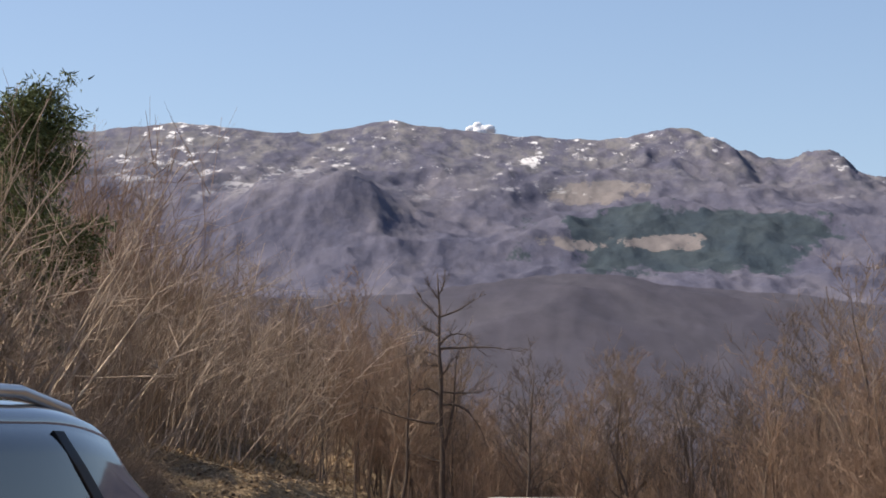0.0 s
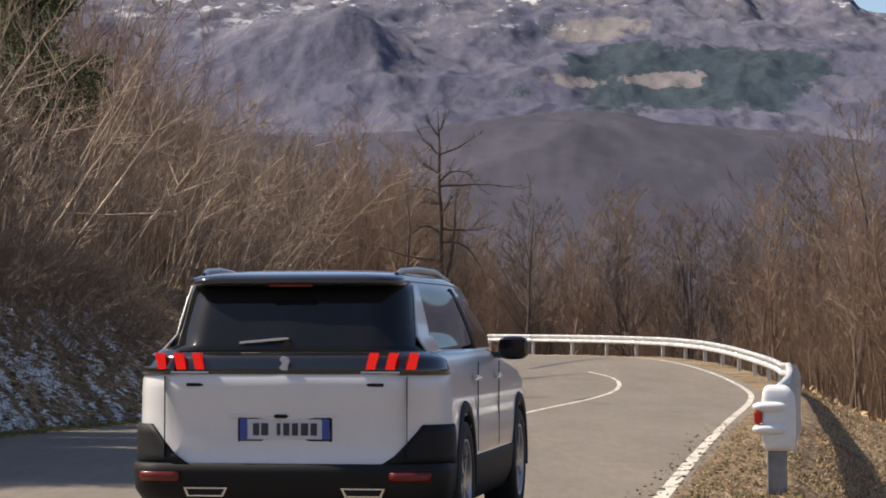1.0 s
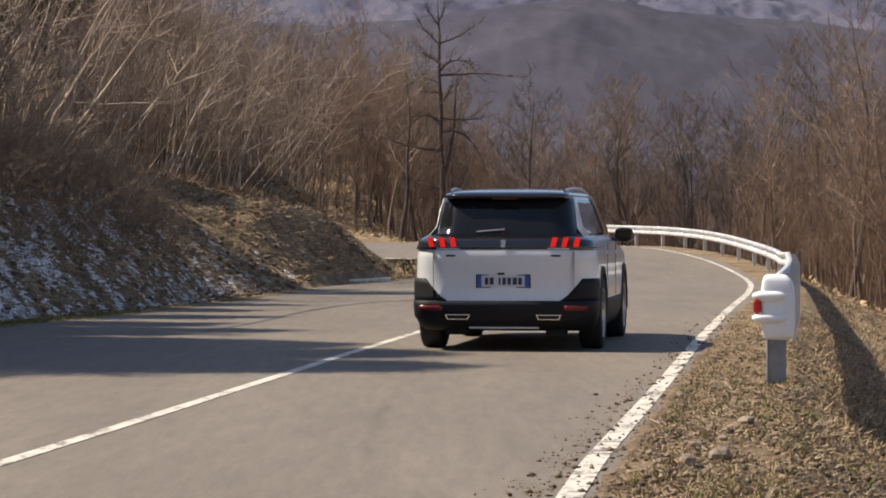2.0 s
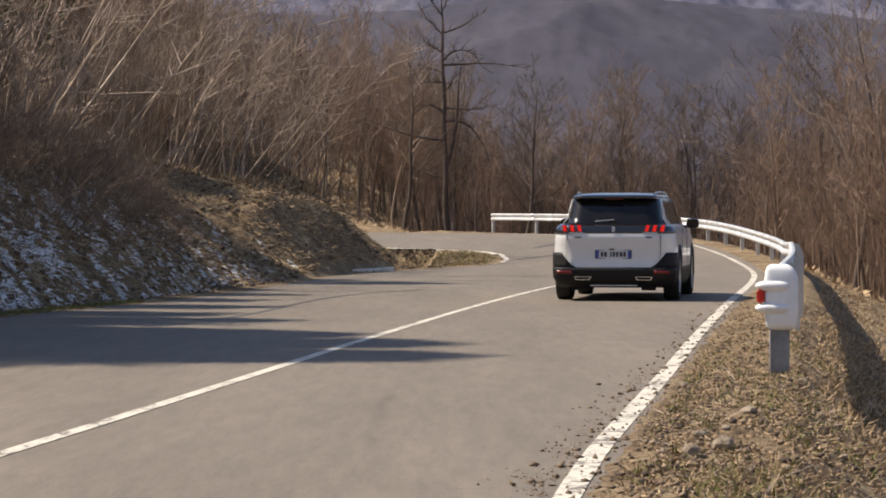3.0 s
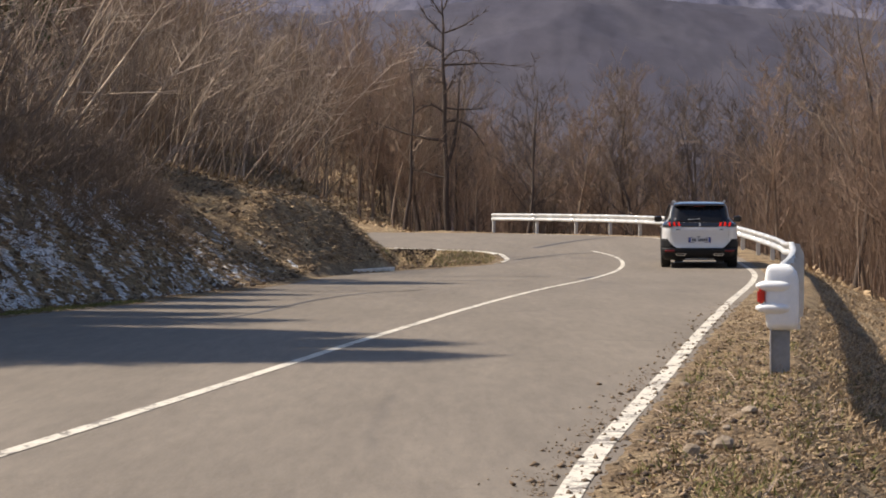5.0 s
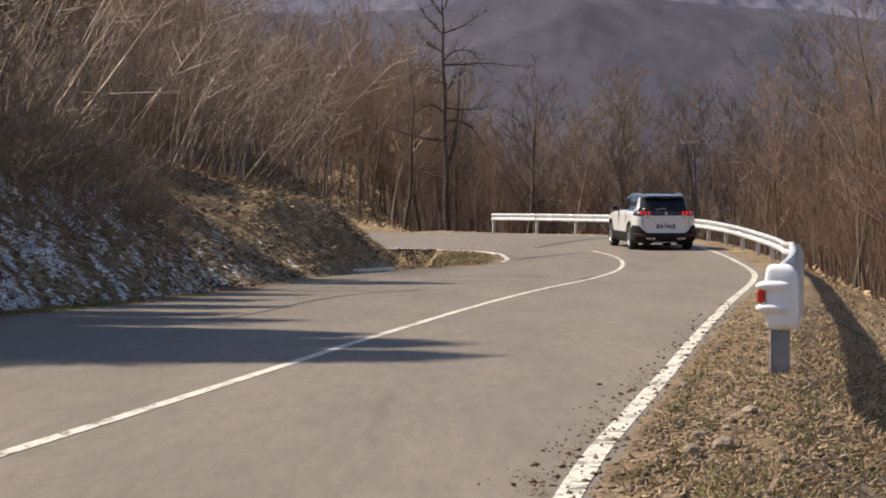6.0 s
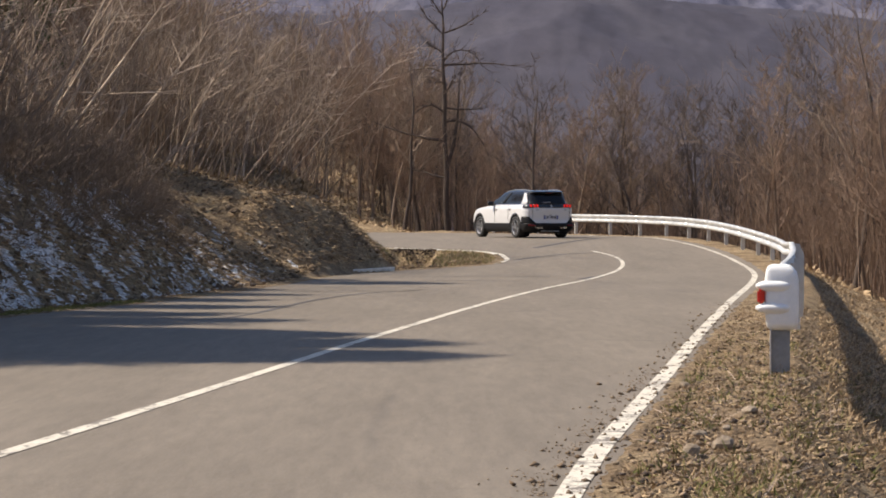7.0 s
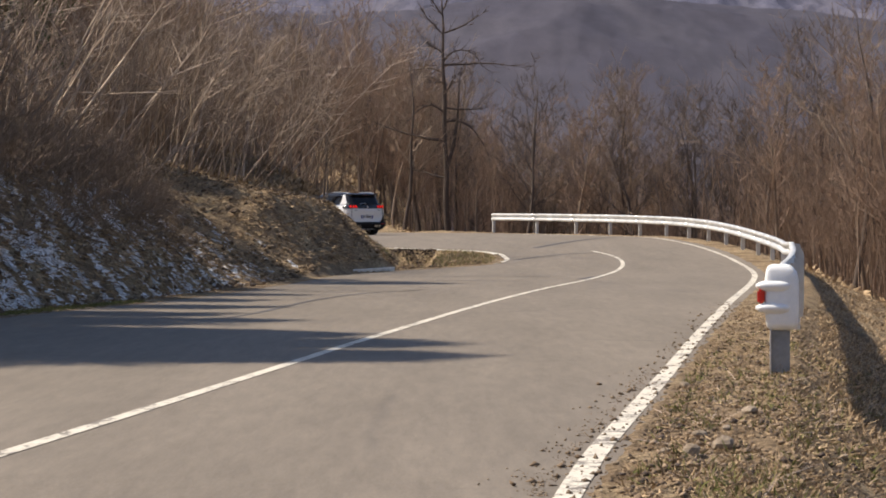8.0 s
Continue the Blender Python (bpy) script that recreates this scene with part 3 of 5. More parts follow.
def skin(levels, z0, z1, first, last, grow, material, name, parent, label="", rows=5, slant=None):
    """A patch proud of the stacked plans, between two point numbers that may shift with height."""
    verts, cols = [], 12
    for z in np.linspace(z0, z1, rows):
        o = interp_level(levels, z, grow)
        f = (z - z0) / (z1 - z0)
        a, b = (first, last) if slant is None else (first + slant[0] * f, last + slant[1] * f)
        for i in np.linspace(a, b, cols):
            k = int(math.floor(i))
            p = o[k % 140] * (1 - (i - k)) + o[(k + 1) % 140] * (i - k)
            verts.append((p[0], p[1], z))
    faces = [(r * cols + c, r * cols + c + 1, (r + 1) * cols + c + 1, (r + 1) * cols + c) for r in range(rows - 1) for c in range(cols - 1)]
    ob = child(name, link_mesh(name, verts, faces, material, True), parent, label)
    s = ob.modifiers.new("thick", "SOLIDIFY")
    s.thickness, s.offset = 0.012, -1
    return ob


BODY = [(0.30, 0.86, -0.78, 3.60, 0.34, 0.5), (0.36, 0.90, -0.85, 3.68, 0.34, 0.5), (0.42, 0.912, -0.875, 3.71, 0.34, 0.5), (0.47, 0.918, -0.88, 3.72, 0.34, 0.5), (0.49, 0.92, -0.875, 3.73, 0.34, 0.5),
        (0.56, 0.922, -0.862, 3.73, 0.34, 0.5), (0.64, 0.922, -0.858, 3.72, 0.34, 0.5), (0.72, 0.918, -0.860, 3.70, 0.34, 0.5), (0.80, 0.912, -0.872, 3.67, 0.34, 0.52), (0.88, 0.908, -0.885, 3.60, 0.34, 0.55),
        (0.94, 0.902, -0.885, 3.45, 0.34, 0.58), (0.97, 0.894, -0.87, 3.25, 0.34, 0.60), (1.00, 0.882, -0.86, 2.95, 0.34, 0.60), (1.04, 0.868, -0.845, 2.55, 0.34, 0.6), (1.08, 0.845, -0.82, 2.25, 0.28, 0.6)]
HOUSE = [(1.06, 0.835, -0.82, 2.50, 0.30, 0.6), (1.12, 0.825, -0.79, 2.40, 0.30, 0.55), (1.20, 0.81, -0.745, 2.25, 0.28, 0.5), (1.30, 0.785, -0.685, 2.05, 0.26, 0.45), (1.40, 0.76, -0.62, 1.80, 0.24, 0.4), (1.47, 0.735, -0.57, 1.60, 0.22, 0.35)]
ROOF = [(1.445, 0.715, -0.66, 1.62, 0.16, 0.35), (1.455, 0.728, -0.70, 1.64, 0.16, 0.35), (1.475, 0.732, -0.715, 1.62, 0.18, 0.35), (1.495, 0.722, -0.69, 1.55, 0.2, 0.4), (1.512, 0.69, -0.60, 1.45, 0.25, 0.4), (1.530, 0.63, -0.42, 1.30, 0.3, 0.4), (1.546, 0.50, -0.15, 1.10, 0.3, 0.4), (1.554, 0.30, 0.10, 0.85, 0.25, 0.25)]
AXLE, TRACK = 2.74, 0.775
WHEELS = [(-TRACK, 0.0), (TRACK, 0.0), (-TRACK, AXLE), (TRACK, AXLE)]
R_WHEEL = 0.345


def in_arch(c):
    return abs(c[0]) > 0.5 and any(math.hypot(c[1] - y, c[2] - 0.36) < 0.40 for y in (0.0, 2.84))


def wheel_mesh():
    tyre = [(0.235, -0.10), (0.27, -0.112), (0.315, -0.112), (0.338, -0.10), (0.345, -0.07), (0.345, 0.07), (0.338, 0.10), (0.315, 0.112), (0.27, 0.112), (0.235, 0.10)]
    n, verts = 40, []
    for r, x in tyre:
        verts += [(x, r * math.cos(2 * math.pi * i / n), r * math.sin(2 * math.pi * i / n)) for i in range(n)]
    k = len(tyre)
    faces = [(a * n + i, a * n + (i + 1) % n, ((a + 1) % k) * n + (i + 1) % n, ((a + 1) % k) * n + i) for a in range(k) for i in range(n)]
    t = link_mesh("tyre", verts, faces, RUBBER, True)
    bm = bmesh.new()
    for i in range(5):
        for s in (-1, 1):
            m = Matrix.Rotation(2 * math.pi * i / 5 + s * 0.13, 4, "X")
            g = box(0.078, 0, 0.135, 0.03, 0.035, 0.19, 0.006)
            tmp = bpy.data.meshes.new("tmp")
            g.to_mesh(tmp)
            g.free()
            tmp.transform(m)
            bm.from_mesh(tmp)
            bpy.data.meshes.remove(tmp)
    for r, dep, x in ((0.055, 0.04, 0.075), (0.24, 0.012, -0.03)):
        bmesh.ops.create_cone(bm, cap_ends=True, segments=32, radius1=r, radius2=r, depth=dep, matrix=Matrix.Translation((x, 0, 0)) @ Matrix.Rotation(math.pi / 2, 4, "Y"))
    rim = bpy.data.meshes.new("rim")
    bm.to_mesh(rim)
    bm.free()
    rim.materials.append(ALLOY)
    hoop = []
    for r, x in ((0.228, 0.10), (0.24, 0.106), (0.24, -0.10), (0.222, -0.10)):
        hoop += [(x, r * math.cos(2 * math.pi * i / n), r * math.sin(2 * math.pi * i / n)) for i in range(n)]
    hf = [(a * n + i, a * n + (i + 1) % n, ((a + 1) % 4) * n + (i + 1) % n, ((a + 1) % 4) * n + i) for a in range(4) for i in range(n)]
    return t, rim, link_mesh("rim_edge", hoop, hf, ALLOY, True)


def prism(quad, y0, y1):
    """A slab from four (x, z) corners between two depths."""
    bm = bmesh.new()
    a = [bm.verts.new((x, y0, z)) for x, z in quad]
    b = [bm.verts.new((x, y1, z)) for x, z in quad]
    bm.faces.new(a), bm.faces.new(b[::-1])
    for i in range(4):
        bm.faces.new((a[i], b[i], b[(i + 1) % 4], a[(i + 1) % 4]))
    bmesh.ops.recalc_face_normals(bm, faces=bm.faces)
    return bm


def build_car():
    car = tagged(new("car"), "white family car with black roof and glowing red claw tail lights", "car")
    body = slab(BODY, WHITE, "body", car, "white painted body", cut=in_arch)
    slab(HOUSE, GLASS, "window_band", car, "dark tinted glass")
    roof = slab(ROOF, BLACK, "roof", car, "glossy black roof with rear spoiler")
    # dark skirt, sills and rear bumper
    low = [(0.19, 0.84, -0.66, 3.5, 0.24, 0.45), (0.24, 0.88, -0.80, 3.62, 0.24, 0.5), (0.33, 0.918, -0.885, 3.70, 0.22, 0.5), (0.43, 0.926, -0.905, 3.735, 0.22, 0.5), (0.47, 0.926, -0.90, 3.735, 0.22, 0.5), (0.48, 0.915, -0.885, 3.72, 0.22, 0.5)]
    slab(low, CLAD, "bumper", car, "matt black bumper and sill cladding", cut=in_arch)
    # bumper corners rise up the flanks
    for first, last, sl in ((7, 19, (4.5, -1)), (133, 121, (-4.5, 1))):
        skin(BODY, 0.47, 0.69, first, last, 0.008, CLAD, "bumper_corner", car, "black bumper corner", slant=sl)
    # black panel between the lamps, wrapping the corners
    band = skin(BODY, 0.965, 1.08, -15, 15, 0.008, BLACK, "tail_panel", car, "gloss black panel between the lamps", rows=4)
    for s in (-1, 1):
        lens = skin(BODY, 0.962, 1.085, 9 * s, 17.6 * s, 0.013, BLACK, "tail_light", car, "black tail light with three red claws", rows=4)
        for k, x in enumerate((0.475, 0.585, 0.70)):
            dy = (0.0, 0.008, 0.035)[k]
            q = [(s * (x - 0.008), 0.988), (s * (x + 0.042), 0.988), (s * (x + 0.062), 1.078), (s * (x + 0.016), 1.078)]
            part("claw", prism(q, -0.893 + dy, -0.84 + dy), LAMP, lens, "red light bar")
        q = [(s * 0.44, 0.968), (s * 0.66, 0.968), (s * 0.66, 0.978), (s * 0.44, 0.978)]
        part("reverse_lens", prism(q, -0.893, -0.85), PLATE, lens, "clear lens")
    # tail details
    part("plate_frame", box(0, -0.868, 0.665, 0.545, 0.012, 0.135, 0.004), CLAD, car, "black plate holder")
    plate = part("plate", box(0, -0.872, 0.665, 0.52, 0.012, 0.115, 0.004), PLATE, car, "white plate with blue ends")
    for x in (-0.237, 0.237):
        part("plate_band", box(x, -0.879, 0.665, 0.042, 0.006, 0.108), BLUE, plate, "blue end band")
    for x, w in ((-0.165, 0.035), (-0.115, 0.04), (-0.035, 0.02), (0.01, 0.035), (0.06, 0.035), (0.115, 0.042), (0.168, 0.036)):
        part("plate_bar", box(x, -0.879, 0.665, w, 0.006, 0.066), INK, plate, "dark bar")
    part("plate_recess", box(0, -0.865, 0.735, 0.66, 0.03, 0.022, 0.006), WHITE, car)
    part("camera_button", box(-0.02, -0.885, 0.735, 0.08, 0.02, 0.02, 0.006), CLAD, car)
    b = bmesh.new()
    ring = [(-0.02, -0.05), (0.03, -0.05), (0.035, -0.01), (0.05, 0.02), (0.03, 0.05), (-0.02, 0.055), (-0.04, 0.03), (-0.015, 0.0), (-0.045, -0.03)]
    vs = [b.verts.new((x * 0.62, -0.905, 1.02 + z * 0.72)) for x, z in ring]
    f = b.faces.new(vs)
    e = bmesh.ops.extrude_face_region(b, geom=[f])
    bmesh.ops.translate(b, vec=(0, 0.03, 0), verts=[v for v in e["geom"] if isinstance(v, bmesh.types.BMVert)])
    bmesh.ops.recalc_face_normals(b, faces=b.faces)
    part("badge", b, SILVER, car, "small chrome badge")
    for x in (-0.52, 0.52):
        part("nameplate", box(x, -0.886, 0.905, 0.10, 0.008, 0.018, 0.003), CLAD, car, "dark lettering bar")
    wiper = part("wiper", box(-0.16, -0.80, 1.145, 0.34, 0.03, 0.013, 0.005, Matrix.Rotation(radians(-4), 4, "Y")), SILVER, car, "rear wiper")
    part("wiper_pivot", box(0.0, -0.80, 1.115, 0.06, 0.05, 0.06, 0.012), BLACK, wiper)
    part("brake_light", box(0.0, -0.712, 1.447, 0.30, 0.02, 0.014, 0.003), LAMP_OFF, roof, "unlit dark red brake light")
    for s in (-1, 1):
        skin(low, 0.385, 0.435, 6.6 * s, 11.5 * s, 0.006, LAMP_OFF, "bumper_reflector", car, "red bumper reflector", rows=2)
        part("tailgate_seam", box(s * 0.70, -0.868, 0.73, 0.0025, 0.022, 0.44), CLAD, car)
        part("exhaust_trim", prism([(s * 0.35, 0.300), (s * 0.56, 0.300), (s * 0.58, 0.350), (s * 0.325, 0.350)], -0.903, -0.84), CHROME, car, "chrome exhaust surround")
        part("exhaust_mouth", prism([(s * 0.362, 0.309), (s * 0.548, 0.309), (s * 0.562, 0.341), (s * 0.344, 0.341)], -0.907, -0.85), CLAD, car)
        # body-colour pillar behind the side glass, waist trim and doors' shut lines
        skin(HOUSE, 1.085, 1.455, 16.2 * s, 23.0 * s, 0.010, WHITE, "rear_pillar", car, "white rear pillar", slant=(1.8 * s, -2.3 * s))
        skin(HOUSE, 1.10, 1.455, 41 * s, 43 * s, 0.004, CLAD, "door_pillar", car, slant=(-1.5 * s, -1.5 * s))
        skin(HOUSE, 1.065, 1.095, 20 * s, 52 * s, 0.012, CHROME, "waist_trim", car, "bright trim below the windows", rows=2)
        for y in (0.55, 1.62):
            part("shut_line", box(s * 0.921, y, 0.76, 0.006, 0.012, 0.52), CLAD, car)
            part("door_handle", box(s * 0.925, y - 0.10 + 0.02, 0.93, 0.035, 0.20, 0.03, 0.01), WHITE, car, "white door handle")
        # roof rail
        c = bpy.data.curves.new("roof_rail", "CURVE")
        c.dimensions, c.bevel_depth = "3D", 0.016
        sp = c.splines.new("POLY")
        pts = [(s * 0.66, -0.45, 1.51), (s * 0.665, -0.33, 1.535), (s * 0.665, 0.1, 1.552), (s * 0.66, 0.6, 1.55), (s * 0.65, 1.1, 1.535), (s * 0.645, 1.25, 1.50)]
        sp.points.add(len(pts) - 1)
        for p, q in zip(sp.points, pts):
            p.co = (*q, 1)
        tmp = bpy.data.objects.new("tmp", c)
        me = bpy.data.meshes.new_from_object(tmp)
        bpy.data.objects.remove(tmp)
        me.materials.append(ALLOY)
        child("roof_rail", me, car, "silver roof rail")
        # door mirror
        bm = bmesh.new()
        bmesh.ops.create_uvsphere(bm, u_segments=20, v_segments=12, radius=1)
        for v in bm.verts:
            v.co = Vector([math.copysign(abs(k) ** 0.6, k) for k in v.co])
            v.co = Vector((s * 1.0 + v.co.x * 0.10, 1.78 + v.co.y * 0.06 + s * v.co.x * 0.02, 1.10 + v.co.z * 0.075))
        mirror = part("mirror", bm, BLACK, car, "black door mirror")
        part("mirror_glass", box(s * 1.0, 1.712, 1.10, 0.16, 0.012, 0.105, 0.004), GLASS, mirror, "mirror glass")
        part("mirror_foot", box(s * 0.885, 1.80, 1.055, 0.12, 0.05, 0.04, 0.01), BLACK, mirror)
        # arch cladding
        for y in (0.0, 2.84):
            rows, n = [], 24
            for i in range(n + 1):
                a = radians(-8 + 196 * i / n)
                for r, x in ((0.375, 0.80), (0.375, 0.925), (0.40, 0.934), (0.435, 0.932), (0.45, 0.915)):
                    rows.append((s * x, y + r * math.cos(a), 0.355 + r * math.sin(a)))
            fc = [(i * 5 + j, i * 5 + j + 1, (i + 1) * 5 + j + 1, (i + 1) * 5 + j) for i in range(n) for j in range(4)]
            child("arch", link_mesh("arch", rows, fc, CLAD, True), car, "black wheel arch")
            well = []
            for i in range(13):
                a = radians(180 * i / 12)
                well += [(s * 0.45, y + 0.40 * math.cos(a), 0.30 + 0.40 * math.sin(a)), (s * 0.90, y + 0.40 * math.cos(a), 0.34 + 0.40 * math.sin(a))]
            child("wheel_well", link_mesh("wheel_well", well, [(2 * i, 2 * i + 1, 2 * i + 3, 2 * i + 2) for i in range(12)], CLAD, True), car)
    # bright bar added for the sunlit road seen beneath the car
    part("skid_trim", box(0, -0.80, 0.222, 0.70, 0.03, 0.018, 0.006), SILVER, car, "silver bar in place of sunlit road seen under the bumper")
    part("underbody", box(0, 1.4, 0.27, 1.0, 4.0, 0.14, 0.03), CLAD, car, "dark underbody")
    for s in (-1, 1):
        part("silencer", box(s * 0.5, -0.55, 0.21, 0.28, 0.3, 0.12, 0.04), CLAD, car)
    for o in car.children_recursive:
        for v in o.data.vertices:
            x, y, z = v.co
            k = 1 - 0.145 * float(smooth(1.04, 1.14, z)) * float(smooth(1.1, -0.8, y)) if o.name[:4] != "claw" else 1
            sink = 0.085 * max(0.0, (y - 0.55) / 1.0) ** 2 * float(smooth(1.2, 1.45, z))
            v.co = (x * 0.955 * k, y * 0.965, z - sink)
    tyre, rim, edge = wheel_mesh()
    wheels = []
    for x, y in WHEELS:
        w = new("wheel", tyre)
        w.parent = car
        w.matrix_basis = pose(x, y, R_WHEEL)
        tagged(w, "alloy wheel with black tyre")
        flip = pose(0, 0, 0, 0, 0, 180 if x < 0 else 0)
        for nm, me in (("rim", rim), ("rim_edge", edge)):
            o = child(nm, me, w)
            o.matrix_basis = flip
        wheels.append(w)
    return car, wheels


car, wheels = build_car()

# tail's middle: seconds, right, ahead
COURSE = [(0.0, -1.74, 4.76), (0.3, -1.53, 7.46), (0.6, -1.24, 10.12), (1.0, -0.84, 13.6), (1.3, -0.42, 16.45), (1.5, -0.16, 18.45), (2.0, 0.60, 23.7), (2.6, 1.66, 30.8), (3.3, 2.99, 39.0), (3.5, 3.38, 41.3),
          (4.0, 4.36, 47.0), (4.5, 5.27, 52.6), (5.1, 6.05, 59.4), (5.8, 6.31, 67.2), (6.0, 6.18, 69.6), (6.5, 5.21, 75.2), (7.0, 3.48, 80.7), (7.5, 0.80, 86.0), (8.0, -2.73, 91.0)]


def drive():
    t = np.array([c[0] for c in COURSE])
    xy = np.array([c[1:] for c in COURSE])
    def at(s):
        """Place on a smooth line through the course."""
        s = min(max(s, 0.0), 8.0)
        i = int(min(max(np.searchsorted(t, s) - 1, 0), len(t) - 2))
        m = np.gradient(xy, t, axis=0)
        h = t[i + 1] - t[i]
        u = (s - t[i]) / h
        return (2 * u ** 3 - 3 * u * u + 1) * xy[i] + (u ** 3 - 2 * u * u + u) * h * m[i] + (3 * u * u - 2 * u ** 3) * xy[i + 1] + (u ** 3 - u * u) * h * m[i + 1]
    rows, spins, roll, last = [], [[] for _ in wheels], 0.0, None
    for k in range(81):
        s = k / 10
        a, b = at(max(s - 0.08, 0)), at(min(s + 0.26, 8))
        h = math.atan2(b[0] - a[0], b[1] - a[1])
        p = at(s) + 0.87 * np.array([math.sin(h), math.cos(h)])
        q = p + AXLE * np.array([math.sin(h), math.cos(h)])
        z0, z1 = float(road_z(p[1])), float(road_z(q[1]))
        rows.append((s, pose(p[0], p[1], z0, math.degrees(math.atan2(z1 - z0, AXLE)), 0, -math.degrees(h))))
    for k in range(241):
        s = k / 30
        p = at(s)
        if last is not None:
            roll -= math.degrees(float(np.hypot(*(p - last))) / R_WHEEL)
        last = p
        for n, (x, y) in enumerate(WHEELS):
            spins[n].append((s, pose(x, y, R_WHEEL, roll, 0, 0)))
    walk(car, rows)
    for w, r in zip(wheels, spins):
        walk(w, r)


# ---- woods ----


def grow(rng, height, radius, limbs, twigs, up=0.6, start=0.25, wiggle=0.05, lean=(0, 0), reach=0.4, fine=3):
    """Twig rows of a bare tree: a winding stem, limbs and twigs. Returns (stem rows, twig rows)."""
    stem, crown = [], []
    p, n = Vector((0, 0, -0.3)), 9
    d = Vector((lean[0], lean[1], 1)).normalized()
    line = [p.copy()]
    for i in range(n):
        d = (d + Vector((rng.gauss(0, wiggle), rng.gauss(0, wiggle), 0.03))).normalized()
        q = p + d * (height + 0.3) / n
        stem.append((*p, *q, radius * (1 - i / n) ** 0.8 + 0.004, radius * (1 - (i + 1) / n) ** 0.8 + 0.004))
        p = q
        line.append(p.copy())
    def run(base, way, length, r, kinks, bend, rows, lift):
        pts = [base.copy()]
        for k in range(kinks):
            way = (way + Vector((rng.gauss(0, bend), rng.gauss(0, bend), rng.gauss(lift, bend)))).normalized()
            q = pts[-1] + way * length / kinks
            rows.append((*pts[-1], *q, r * (1 - k / kinks) + 0.002, r * (1 - (k + 1) / kinks) + 0.002))
            pts.append(q)
        return pts, way
    for i in range(limbs):
        f = start + (1 - start) * (i + rng.random() * 0.8) / limbs
        f = min(f, 0.98)
        k = int(f * n)
        base = line[k].lerp(line[min(k + 1, n)], f * n - k)
        a = rng.random() * 6.283
        way = Vector((math.cos(a), math.sin(a), up + rng.gauss(0, 0.15))).normalized()
        length = height * reach * (1.15 - 0.8 * f) * (0.7 + 0.6 * rng.random())
        r = max(radius * 0.42 * (1.1 - f), 0.007)
        pts, w = run(base, way, length, r, 4, 0.17, crown, 0.10)
        for j in range(twigs):
            g = rng.random() ** 0.7
            m = min(int(g * 4), 3)
            b = pts[m].lerp(pts[m + 1], g * 4 - m if g * 4 - m <= 1 else 1)
            v = (w + Vector((rng.gauss(0, 0.7), rng.gauss(0, 0.7), rng.gauss(0.25, 0.4)))).normalized()
            tp, tw = run(b, v, length * (0.25 + 0.35 * rng.random()), max(r * 0.4, 0.005), 2, 0.2, crown, 0.1)
            for _ in range(fine):
                v2 = (tw + Vector((rng.gauss(0, 0.6), rng.gauss(0, 0.6), rng.gauss(0.2, 0.4)))).normalized()
                run(tp[1], v2, length * (0.12 + 0.2 * rng.random()), 0.0045, 1, 0.1, crown, 0.1)
    return stem, crown


def pipe(name, rows, material, sides=7):
    """One unbroken tapered stem through rows of p0, p1, r0, r1 that follow on."""
    pts = [Vector(rows[0][:3])] + [Vector(r[3:6]) for r in rows]
    rad = [rows[0][6]] + [r[7] for r in rows]
    verts = []
    for i, (p, r) in enumerate(zip(pts, rad)):
        d = (pts[min(i + 1, len(pts) - 1)] - pts[max(i - 1, 0)]).normalized()
        u = d.cross(Vector((0.2, 1, 0.1))).normalized()
        w = d.cross(u)
        verts += [p + (u * math.cos(6.2832 * k / sides) + w * math.sin(6.2832 * k / sides)) * r for k in range(sides)]
    n = len(pts)
    faces = [(i * sides + k, i * sides + (k + 1) % sides, (i + 1) * sides + (k + 1) % sides, (i + 1) * sides + k) for i in range(n - 1) for k in range(sides)]
    faces.append(tuple(range((n - 1) * sides, n * sides)))
    return link_mesh(name, verts, faces, material, True)


def twiggery(name, rows, material, parent, label="", sides=3):
    """Twigs past counting, as one part."""
    return tagged(child(name, tubes(name, rows, material, sides), parent, label), kind="stuff")


def tree_kind(seed, label, bark, twig, **kw):
    rng = random.Random(seed)
    stem, crown = grow(rng, **kw)
    tree = new("bare_tree")
    child("trunk", pipe("trunk", stem, bark), tree)
    twiggery("crown", crown, twig, tree, "bare brown branches and twigs")
    return tagged(tree, label, "tree", "bare trees of the wood")


def put_all(kinds, spots):
    """The first spots take the built trees themselves, the rest copies."""
    used = set()
    for k, m in spots:
        ob = kinds[k]
        if k in used:
            copy_thing(ob, m)
        else:
            ob.matrix_basis = m
            used.add(k)
    for k, ob in enumerate(kinds):
        if k not in used:
            for o in (*ob.children_recursive, ob):
                bpy.data.objects.remove(o)


